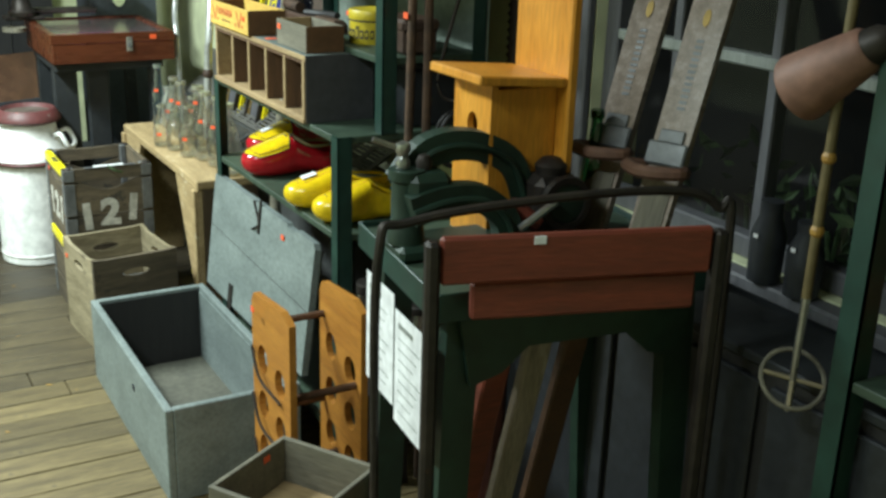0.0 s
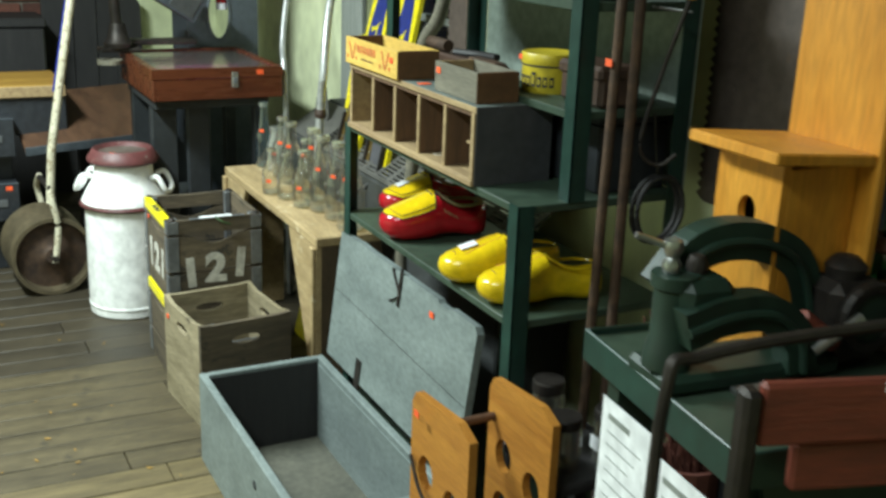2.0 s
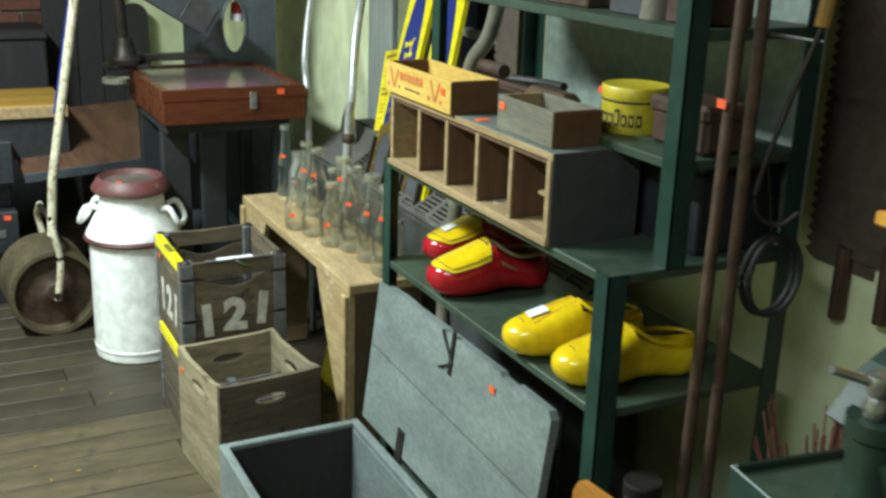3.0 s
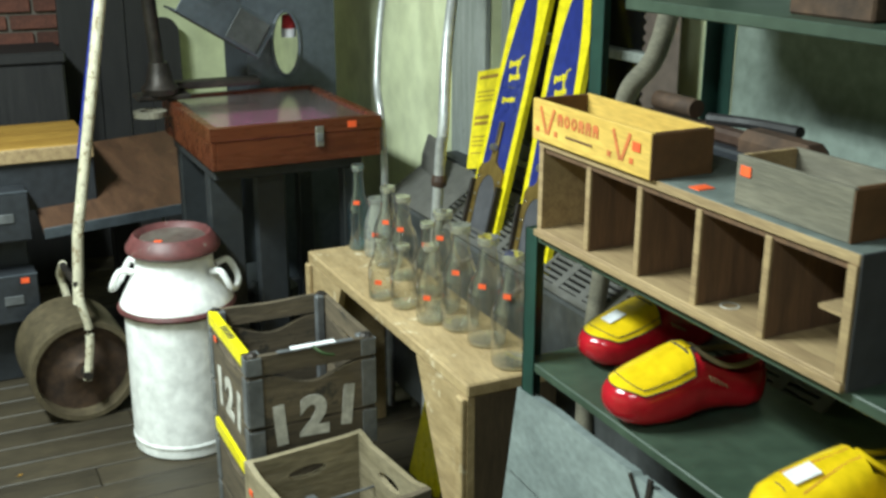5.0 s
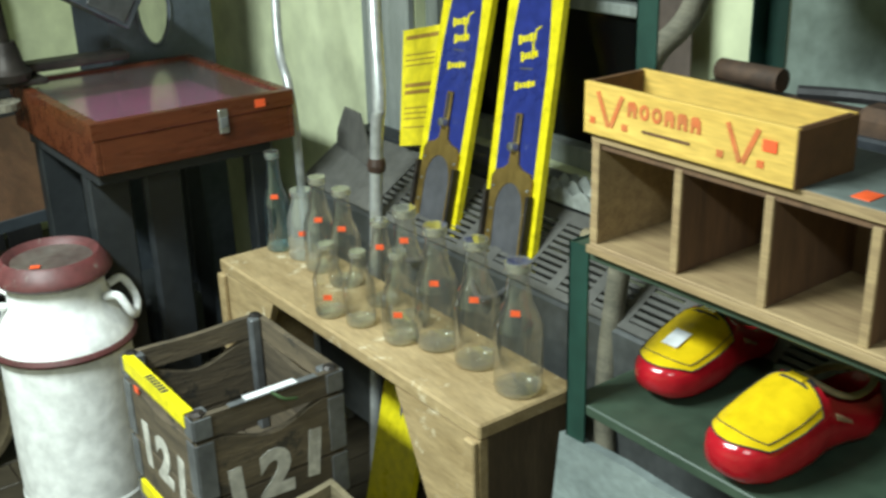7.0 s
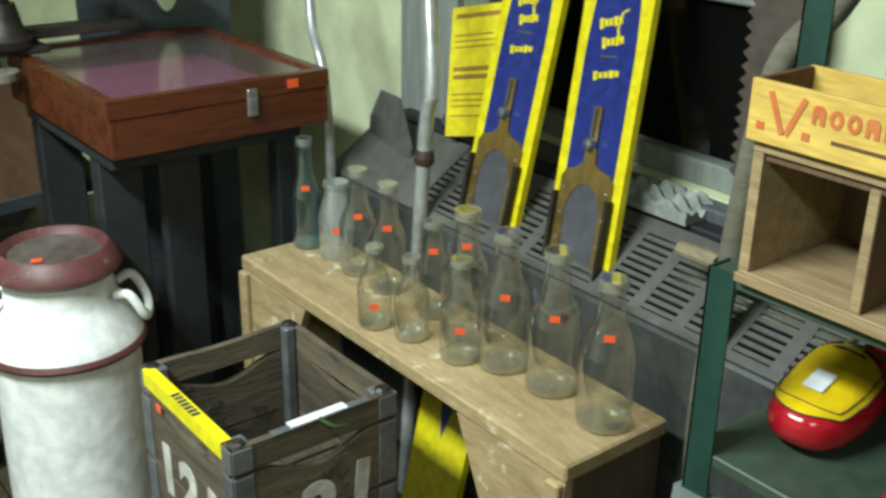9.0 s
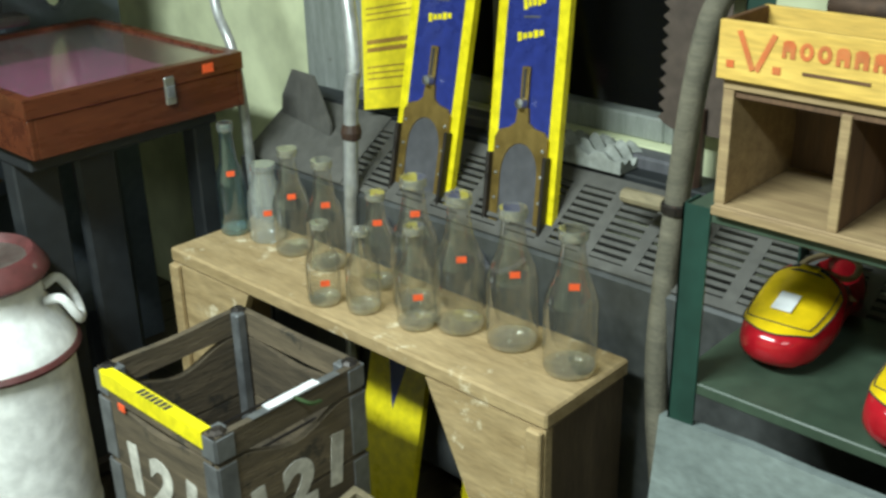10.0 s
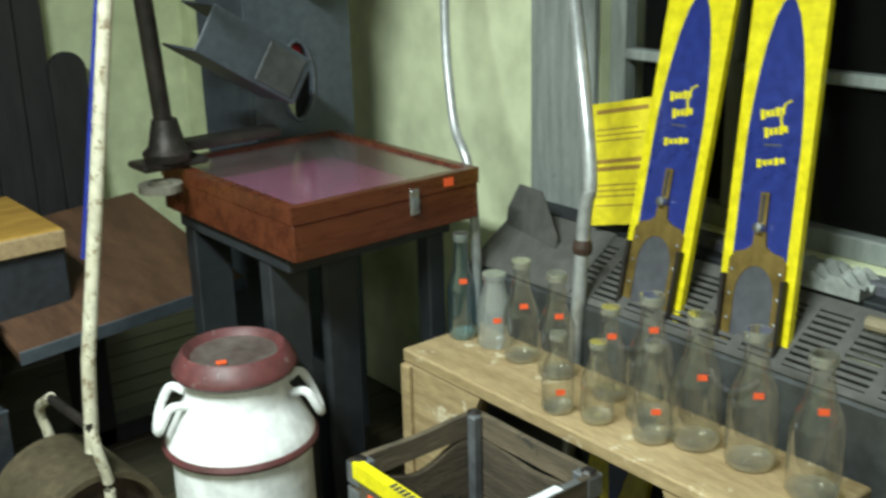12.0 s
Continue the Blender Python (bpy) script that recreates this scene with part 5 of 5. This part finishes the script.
part("seat_board", box(0.055, 0.53, -0.014, 0.004, 1.0, 1.082, 0.005), "redwood", fs)
part("seat_board", box(0.11, 0.51, -0.030, -0.012, 0.932, 0.998, 0.005, m=pose(0, 0, 0, -1.5, 0, 0)), "redwood", fs)
for x in (0.042, 0.545):
    part("end_iron", box(x - 0.012, x + 0.012, -0.020, 0.010, 0.0, 1.075, 0.006), "iron", fs)
part("bent_rod", tube(bow([(-0.035, 0.04, 0.0), (-0.04, 0.05, 0.6), (-0.035, 0.06, 1.03), (0.02, 0.07, 1.085), (0.28, 0.08, 1.115), (0.50, 0.08, 1.12), (0.575, 0.07, 1.09), (0.60, 0.06, 1.0), (0.60, 0.05, 0.0)], 8), 0.0085, 8), "iron", fs, "bent iron rod", smooth=True)
sticker(fs, 0.22, -0.0145, 1.073, "s", 0.02, "paper")

def band(points, half):
    """Closed outline of a flat band with the given half width along points in a plane."""
    pts = [Vector((p[0], p[1], 0)) for p in bow([(x, z, 0) for x, z in points], 6)]
    left, right = [], []
    for k, p in enumerate(pts):
        d = (pts[min(k + 1, len(pts) - 1)] - pts[max(k - 1, 0)]).normalized()
        h = half[0] + (half[1] - half[0]) * k / (len(pts) - 1)
        left.append((p.x - d.y * h, p.y + d.x * h))
        right.append((p.x + d.y * h, p.y - d.x * h))
    return left + right[::-1]


ma = thing("cast_machine", "dark green cast iron bench machine with two arched arms", "machine", (1.052, 1.80, 0.957), -6)
part("base", box(0.0, 0.30, -0.05, 0.06, 0, 0.03, 0.008), "green_dk", ma)
part("column", lathe([(0, 0.03), (0.036, 0.03), (0.034, 0.06), (0.028, 0.075), (0.028, 0.145), (0.034, 0.15), (0.034, 0.168), (0, 0.17)], 20, m=pose(0.028, 0, 0)), "green_dk", ma, smooth=True)
part("saddle", box(0.02, 0.105, -0.045, 0.05, 0.10, 0.165, 0.014), "green_dk", ma)
for y, half, pts in ((0.055, (0.030, 0.026), [(0.03, 0.13), (0.085, 0.190), (0.17, 0.197), (0.25, 0.16), (0.285, 0.08), (0.287, 0.03)]), (-0.02, (0.028, 0.024), [(0.02, 0.10), (0.09, 0.117), (0.16, 0.112), (0.21, 0.07), (0.222, 0.02)])):
    part("arched_arm", slab(band(pts, half), 0.038, pose(0, y, 0, 90, 0, 0)), "green_dk", ma)
    rib = [(x, y - 0.040, z) for x, z in pts]
    part("arm_rib", tube(bow(rib, 6), 0.007, 8), "green_dk", ma, smooth=True)
part("knob", lathe([(0, 0), (0.012, 0), (0.014, 0.012), (0.009, 0.022), (0.015, 0.034), (0.013, 0.046), (0, 0.052)], 16, m=pose(0.02, 0.0, 0.17)), "steel", ma, "worn bright knob", smooth=True)
part("knob", lathe([(0, 0), (0.014, 0), (0.016, 0.014), (0.010, 0.026), (0, 0.030)], 16, m=pose(0.062, 0.0, 0.165)), "iron", ma, smooth=True)
part("side_rod", tube([(0.02, 0.0, 0.205), (-0.035, 0.01, 0.225)], 0.005, 8), "steel", ma)
part("gear_housing", box(0.285, 0.385, -0.035, 0.055, 0.0, 0.135, 0.016), "iron", ma)
part("gear_cap", lathe([(0, 0), (0.03, 0), (0.032, 0.016), (0.018, 0.030), (0, 0.034)], 18, m=pose(0.335, 0.01, 0.135)), "iron", ma, smooth=True)
part("wheel", lathe([(0.040, -0.010), (0.052, -0.010), (0.055, 0), (0.052, 0.010), (0.040, 0.010)], 24, m=pose(0.335, -0.052, 0.09, 90, 0, 0), close=True), "iron", ma)
part("wheel_hub", lathe([(0, -0.016), (0.041, -0.006), (0.041, 0.006), (0, 0.014)], 20, m=pose(0.335, -0.05, 0.09, 90, 0, 0)), "green_dk", ma, smooth=True)
part("crank", tube([(0.235, -0.06, 0.05), (0.305, -0.07, 0.10)], 0.008, 8), "steel", ma)
part("red_grip", tube([(0.23, -0.03, 0.09), (0.285, -0.04, 0.05)], 0.016, 8), "redwood", ma)
part("bright_slide", box(0.10, 0.19, -0.075, -0.055, 0.0, 0.012, 0.003), "steel", ma)

bh = thing("birdhouse", "varnished pine birdhouse on a tall back plank", "birdhouse", (1.255, 1.795, 0.957), 0)
part("front_board", slab([(0, 0), (0.135, 0), (0.135, 0.318), (0, 0.318)], 0.014, pose(0.014, 0.135, 0, 90, 0, -90), holes=[oval(0.07, 0.225, 0.019, 0.024, 20)]), "orange_wood", bh)
part("side_board", box(0.0145, 0.15, 0.0, 0.013, 0, 0.30, 0.002), "orange_wood", bh)
part("side_board", box(0.0145, 0.15, 0.122, 0.135, 0, 0.30, 0.002), "orange_wood", bh)
part("roof", box(-0.196, 0.0, -0.03, 0.160, 0.0, 0.018, 0.003, m=pose(0.15, 0, 0.301, 0, 4.5, 0)), "orange_wood", bh)
part("back_plank", box(0.151, 0.172, -0.035, 0.155, 0, 0.80, 0.004), "orange_wood", bh)
# black sheet stands in for the darkness behind the hole
part("inside", box(0.05, 0.052, 0.014, 0.12, 0.02, 0.28, 0), "ink", bh)

gbot = bottle("wine_bottle", 0.24, 0.027, "glass_green", 0.42, "green glass bottle with yellow label", "bottle by the skis")
gbot.matrix_world = pose(1.526, 1.818, 0.957)
part("label", lathe([(0.0273, 0.02), (0.0276, 0.02), (0.0276, 0.085), (0.0273, 0.085)], 24, close=True), "tin", gbot, "yellow paper label")
part("neck_label", box(0.0205, 0.0225, -0.010, 0.010, 0.118, 0.152, 0, m=pose(0, 0, 0, 0, 0, 231)), "paper", gbot)


def old_ski(foot, top):
    f, tp = Vector(foot), Vector(top)
    zx = (tp - f).normalized()
    nx = Vector((-0.95, -0.3, 0))
    nx = (nx - zx * nx.dot(zx)).normalized()
    sx = zx.cross(nx).normalized()
    m = Matrix((sx, zx, nx)).transposed().to_4x4()
    m.translation = f
    s = thing("snow_ski", "old varnished wooden snow ski with leather binding", "ski", group="pair of old snow skis")
    s.matrix_world = m
    L = (tp - f).length
    part("ski_body", slab([(-0.036, 0), (0.036, 0), (0.038, 0.2), (0.042, L - 0.1), (0.0, L), (-0.042, L - 0.1), (-0.038, 0.2)], 0.018, pose(0, 0, -0.018)), "ski_wood", s)
    part("tail_plate", box(-0.03, 0.03, 0.0, 0.13, 0.0005, 0.003, 0.001), "grey_box", s, "pale worn foot plate")
    part("toe_iron", box(-0.042, 0.042, 0.18, 0.225, 0.0005, 0.012, 0.004), "zinc", s)
    part("toe_wing", box(-0.026, 0.026, 0.225, 0.25, 0.0005, 0.006, 0.003), "zinc", s)
    part("strap", tube(bow([(-0.045, 0.175, 0.0), (-0.055, 0.165, 0.04), (0, 0.155, 0.065), (0.055, 0.165, 0.04), (0.045, 0.175, 0.0)], 5), 0.013, 8), "leather", s, "brown leather binding strap")
    for k in range(12):
        part("stamped_letter", box(-0.008, 0.008, 0.29 + k * 0.012, 0.296 + k * 0.012, 0.0004, 0.0012, 0), "zinc", s)
    part("emblem", slab(oval(0, 0.47, 0.008, 0.018, 10), 0.001, pose(0, 0, 0.0004)), "brass", s)
    return s


old_ski((1.475, 1.765, 0.958), (1.80, 1.88, 1.80))
old_ski((1.475, 1.600, 0.958), (1.80, 1.715, 1.80))
for x, mt in ((1.24, "ski_wood"), (1.33, "board"), (1.15, "redwood")):
    p_ = thing("stored_board", "old wooden board standing under the table", "board", (x, 1.80, 0), 0, "boards under the table")
    part("board_body", box(-0.028, 0.028, -0.012, 0.012, 0, 0.82, 0.004, m=pose(0, 0, 0, 8, 6, 0)), mt, p_)
bxs = thing("cardboard_box", "brown cardboard box on the floor under the table", "box", (1.42, 1.50, 0), 25)
part("box_body", box(-0.13, 0.13, -0.1, 0.1, 0, 0.30, 0.004), "grey_box", bxs)
part("box_flap", box(-0.13, 0.13, -0.2, -0.1, 0.30, 0.304, 0, m=pose(0, 0, 0, 0, 0, 0)), "tan", bxs)

# ---- bottle carrier and tray ----
cy = thing("bottle_carrier", "honey wood bottle rack with round holes and dowels", "bottle rack", (1.03, 2.265, 0))
hs = [oval(0.065 + 0.115 * i, 0.09 + 0.125 * j + (0.02 if i else 0), 0.033, 0.038, 16) for i in range(2) for j in range(4)]
for x in (0.0, 0.185):
    part("side_board", slab([(0, 0), (0.25, 0), (0.25, 0.62), (0.235, 0.645), (0.05, 0.66), (0, 0.64)], 0.018, pose(x, 0, 0, 90, 0, 90), holes=hs), "caddy", cy)
for y, z in ((0.225, 0.56), (0.03, 0.44), (0.14, 0.2), (0.225, 0.32)):
    part("dowel", tube([(0.019, y, z), (0.184, y, z)], 0.010, 8), "board", cy)
for k in range(3):
    part("wire_guide", tube(bow([(-0.006, 0.24, 0.5 - 0.13 * k), (-0.02, 0.15, 0.45 - 0.13 * k), (-0.006, 0.05, 0.42 - 0.13 * k)], 5), 0.004, 6), "iron", cy)
sticker(cy, -0.0185, 0.19, 0.62, "w", 0.02)
tr = thing("small_crate", "shallow greyed wooden crate stacked on a dark box", "crate", (0.945, 2.03, 0.28), 31)
for s in (-1, 1):
    part("side_board", box(s * 0.125 - 0.006, s * 0.125 + 0.006, -0.13, 0.13, 0, 0.12, 0.002), "grey_box", tr)
    part("end_board", box(-0.119, 0.119, s * 0.124 - 0.006, s * 0.124 + 0.006, 0, 0.12, 0.002), "grey_box", tr)
part("bottom", box(-0.118, 0.118, -0.118, 0.118, 0.002, 0.01, 0), "cubby", tr)
sticker(tr, 0.05, 0.116, 0.10, "s", 0.022)
lb = thing("dark_box", "dark wooden box on the floor", "box", (0.945, 2.03, 0), 31)
part("box_body", box(-0.12, 0.12, -0.12, 0.12, 0, 0.262, 0.004), "dark", lb)
part("box_lid", box(-0.124, 0.124, -0.124, 0.124, 0.263, 0.279, 0.003), "dark", lb)

db = thing("black_box", "plain black box behind the pigeonholes", "box", (1.51, 2.60, 1.0))
part("box_body", box(0.0, 0.19, 0.0, 0.46, 0, 0.155, 0.004), "drawer", db)
part("box_lid", box(-0.003, 0.193, -0.003, 0.463, 0.156, 0.172, 0.003), "drawer", db)
hc = thing("hose_coil", "coil of dark rubber hose hung at the rack end", "hose", (1.60, 2.50, 0.985))
for k in range(2):
    part("loop", tube([(0.062 * math.cos(u * 0.2244) + 0.006 * k, -0.012 * k, 0.075 * math.sin(u * 0.2244)) for u in range(29)], 0.006, 8), "dark", hc, smooth=True)
part("hanging_wire", tube([(0.0, 0.0, 0.075), (0.02, 0.055, 0.20)], 0.003, 6), "iron", hc)

# ---- jars, rods and hooks by the rack end ----
stl = thing("low_stool", "dark low stool beside the rack", "stool", (1.36, 2.40, 0))
part("seat", box(-0.11, 0.12, -0.12, 0.12, 0.46, 0.485, 0.005), "dark", stl)
for sx in (-0.09, 0.09):
    for sy in (-0.09, 0.09):
        part("leg", box(sx - 0.015, sx + 0.015, sy - 0.015, sy + 0.015, 0, 0.46, 0.003), "dark", stl)
for x, y, s in ((1.31, 2.36, 1.0), (1.34, 2.475, 1.25), (1.42, 2.35, 1.0)):
    j = thing("lidded_jar", "glass jar with a dark metal lid", "jar", (x, y, 0.485), group="lidded jars by the rack")
    part("glass_body", lathe([(0, 0.003), (0.036, 0), (0.038, 0.01), (0.038, 0.085 * s), (0.032, 0.10 * s), (0.028, 0.10 * s), (0.034, 0.083 * s), (0.034, 0.012), (0, 0.01)], 24), "glass", j, smooth=True)
    part("lid", lathe([(0, 0.118 * s), (0.034, 0.118 * s), (0.036, 0.114 * s), (0.036, 0.096 * s), (0, 0.096 * s)], 24), "iron", j, "dark metal lid")
    part("paper_label", box(-0.040, -0.0385, -0.014, 0.014, 0.03, 0.06, 0), "paper", j)
for x, y, tx in ((1.455, 2.495, 0.012), (1.505, 2.49, 0.0)):
    rd2 = thing("iron_rod", "long rusty iron rod standing by the rack", "rod", (x, y, 0), group="iron rods")
    part("rod_shaft", tube([(-tx, 0, 0), (tx, 0, 1.75)], 0.0115, 10), "rust", rd2, smooth=True)
    if tx:
        sticker(rd2, -0.012, 0, 1.31, "w", 0.022)
hk = thing("hay_hook", "iron hook with a yellow wooden handle hung on the rack", "hook", (1.56, 2.47, 1.08))
part("handle", tube([(0.03, -0.03, 0.36), (0.04, -0.035, 0.47)], 0.013, 10), "ochre", hk)
part("hook_iron", tube(bow([(0.03, -0.03, 0.36), (0.0, -0.005, 0.22), (-0.025, 0.015, 0.08), (-0.02, 0.01, 0.03), (0.01, -0.01, 0.015), (0.035, -0.03, 0.04)], 6), 0.005, 8), "iron", hk)
part("nail", tube([(0.03, -0.04, 0.336), (0.03, 0.10, 0.336)], 0.003, 6), "steel", hk)
dg = thing("dried_stems", "bunch of dry reddish stems in a dark pot", "plant", (1.56, 2.26, 0), kind="stuff")
bm = lathe([(0, 0), (0.06, 0), (0.075, 0.5), (0.065, 0.5), (0.055, 0.02), (0, 0.02)], 16)
rng = random.Random(4)
for k in range(70):
    a1, a2, r1 = rng.random() * 6.28, rng.random() * 6.28, 0.13 * rng.random()
    tube([(0.04 * math.cos(a1), 0.04 * math.sin(a1), 0.4), (r1 * math.cos(a2) * 0.6, r1 * math.sin(a2) * 0.6, 0.62), (r1 * math.cos(a2), r1 * math.sin(a2), 0.7 + 0.14 * rng.random())], 0.002, 4, bm)
part("stems", bm, "twig", dg)

# made-up cabinet, added so the pale wall under the window stays dark
lc = thing("low_cabinet", "blue-black cabinet added to darken the wall under the window", "cabinet", (1.72, 1.55, 0))
part("carcass", box(-0.11, 0.125, -0.62, 0.66, 0, 0.80, 0.004), "dark", lc)
part("cabinet_top", box(-0.125, 0.125, -0.63, 0.67, 0.80, 0.82, 0.003), "stand", lc)
for y in (-0.6, -0.17, 0.25):
    part("door", box(-0.122, -0.111, y, y + 0.40, 0.06, 0.77, 0.004), "drawer", lc)

# ---- right end: green post, bamboo ski pole, lamp shade, small shelf ----
gp = thing("green_post", "dark green painted steel upright of another rack", "rack", (1.57, 1.17, 0))
bm = box(-0.02, 0.02, -0.022, -0.018, 0, 2.1, 0)
box(-0.02, -0.016, -0.022, 0.02, 0, 2.1, 0, bm)
part("post", bm, "green", gp)
part("post", box(0.24, 0.265, -0.02, 0.02, 0, 2.1, 0.001), "green", gp)
for z in (0.60, 0.86, 1.5):
    part("shelf", box(-0.016, 0.264, -0.5, -0.022, z, z + 0.018, 0.002), "green_shelf", gp)
kg = thing("wooden_keg", "small reddish brown keg on a green shelf", "keg", (1.69, 1.02, 0.878))
part("staves", lathe([(0, 0), (0.07, 0), (0.085, 0.08), (0.085, 0.14), (0.07, 0.21), (0, 0.21)], 20), "redwood", kg, smooth=True)
for z in (0.04, 0.16):
    part("hoop", lathe([(0.08, z), (0.084, z), (0.086, z + 0.018), (0.08, z + 0.018)], 24, close=True), "iron", kg)
bpq = thing("ski_pole", "bamboo ski pole with a round wicker basket, hung on the post", "ski pole", (1.55, 1.26, 0))
part("shaft", tube([(0.0, 0.0, 0.985), (0.0, -0.008, 1.62)], 0.0085, 10), "bamboo", bpq, smooth=True)
part("tip", tube([(0.0, 0.004, 0.775), (0.0, 0.0, 0.99)], 0.006, 8, r_end=0.0075), "steel", bpq, "bright steel tip")
for z in (1.093, 1.216, 1.36, 1.50):
    part("node_ring", lathe([(0.0085, 0), (0.0115, 0.005), (0.0115, 0.012), (0.0085, 0.018)], 12, m=pose(0.0, -0.001 - (z - 1) * 0.012, z)), "ochre", bpq)
BM = pose(0, 0.003, 0.835, 0, 0, 0) @ pose(0, 0, 0, 38, -28, 0)
part("basket_ring", tube([BM @ Vector((0.054 * math.cos(i * 0.2244), 0.054 * math.sin(i * 0.2244), 0)) for i in range(29)], 0.0042, 6), "grey_box", bpq, "pale wicker ring")
for i in range(2):
    c_, s_ = math.cos(i * 1.57 + 0.6) * 0.053, math.sin(i * 1.57 + 0.6) * 0.053
    part("basket_strap", tube([BM @ Vector((-c_, -s_, 0)), BM @ Vector((c_, s_, 0))], 0.004, 6), "crate_tan", bpq)
part("hanging_loop", tube(bow([(0.0, -0.004, 1.50), (0.008, -0.04, 1.52), (0.002, -0.072, 1.50)], 4), 0.003, 6), "leather", bpq)
ls = thing("copper_shade", "tilted copper lamp shade hung on the post", "lamp shade", (1.53, 1.318, 1.326))
SM = Vector((0.12, -0.80, 0.58)).to_track_quat("Z", "Y").to_matrix().to_4x4()
part("shade", lathe([(0.052, 0.0), (0.055, -0.002), (0.057, 0.004), (0.036, 0.13), (0.030, 0.138), (0.028, 0.134), (0.033, 0.128), (0.053, 0.004)], 32, m=SM, close=True), "copper", ls, smooth=True)
part("socket", lathe([(0, 0.132), (0.030, 0.132), (0.026, 0.16), (0.014, 0.175), (0, 0.175)], 18, m=SM), "iron", ls, smooth=True)
for x, y, s in ((1.82, 1.60, 1.0), (1.82, 1.50, 0.9)):
    dj = thing("dark_jar", "dark glass jar on the window sill", "jar", (x, y, 0.86), group="jars on the window sill")
    part("glass_body", lathe([(0, 0), (0.035, 0), (0.037, 0.10 * s), (0.022, 0.14 * s), (0.024, 0.17 * s), (0, 0.17 * s)], 20), "drawer", dj, smooth=True)
    sticker(dj, -0.037, 0, 0.10, "w", 0.012, "paper")
shrub = thing("shrub", "dark leafy shrub outside the window", "shrub", (2.30, 1.75, -0.1), kind="stuff")
bm = bmesh.new()
rng = random.Random(7)
for k in range(240):
    p = Vector((rng.gauss(0, 0.12), rng.gauss(0, 0.35), 0.75 + 0.32 * rng.random()))
    sz = 0.02 + 0.025 * rng.random()
    m = Matrix.Translation(p) @ Euler((rng.random() * 6, rng.random() * 6, rng.random() * 6)).to_matrix().to_4x4()
    vs = [bm.verts.new(m @ Vector(q)) for q in ((-sz, 0, 0), (0, -sz * 0.4, 0.004), (sz, 0, 0), (0, sz * 0.4, 0.004))]
    bm.faces.new(vs)
for k in range(14):
    tube([(rng.gauss(0, 0.05), rng.gauss(0, 0.2), 0.0), (rng.gauss(0, 0.1), rng.gauss(0, 0.3), 0.95)], 0.006, 5, bm)
part("leaves", bm, "leaf", shrub)

lt = thing("floor_litter", "small dry leaf flakes scattered on the floor", "litter", kind="stuff")
bm = bmesh.new()
rng = random.Random(21)
for k in range(26):
    x, y_, s_ = rng.uniform(0.1, 0.85), rng.uniform(3.2, 4.9), rng.uniform(0.004, 0.012)
    a_ = rng.random() * 6.28
    vs = [bm.verts.new((x + s_ * r_ * math.cos(a_ + u), y_ + s_ * r_ * math.sin(a_ + u), 0.0015 + 0.002 * rng.random())) for u, r_ in ((0, 1), (1.2, 0.4), (3.1, 1.1), (4.5, 0.5))]
    bm.faces.new(vs)
part("flakes", bm, "ochre", lt)

# ---- floor planks ----
PW = 0.115
meshes = {}
rng = random.Random(11)
y = YS
k = 0
while y < YN:
    # plank colour goes from brown to mid to dark with growing y
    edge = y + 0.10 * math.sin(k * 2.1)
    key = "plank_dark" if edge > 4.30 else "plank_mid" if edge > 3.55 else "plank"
    cuts = [XW, XW + 0.6 + 0.9 * rng.random(), -0.25 + 0.4 * rng.random() if rng.random() > 0.25 else 0.5 + 0.5 * rng.random(), WX]
    for x0, x1 in zip(cuts, cuts[1:]):
        sz = round(x1 - x0, 1)
        mk = (key, sz)
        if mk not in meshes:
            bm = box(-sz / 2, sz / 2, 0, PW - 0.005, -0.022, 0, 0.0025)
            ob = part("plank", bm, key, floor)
            meshes[mk] = ob.data
        else:
            ob = new("plank", meshes[mk])
            ob.parent = floor
        ob.scale = ((x1 - x0 - 0.003) / sz, 1, 1)
        ob.location = ((x0 + x1) / 2, y, -0.0015 * rng.random())
    y += PW
    k += 1

# ---- bricks seen above the trunk ----
bm = box(-0.098, 0.098, -0.012, 0.05, -0.03, 0.03, 0.004)
brick_mesh = None
count = 0
for row in range(12, 34):
    z = row * 0.075 + 0.03
    x = -0.9 + (0.105 if row % 2 else 0)
    while x < 0.93 and count < 290:
        if brick_mesh is None:
            ob = part("brick", bm, "brick", brick_wall)
            brick_mesh = ob.data
        else:
            ob = new("brick", brick_mesh)
            ob.parent = brick_wall
        ob.location = (x + rng.uniform(-0.002, 0.002), YN + rng.uniform(-0.002, 0.002), z)
        x += 0.21
        count += 1
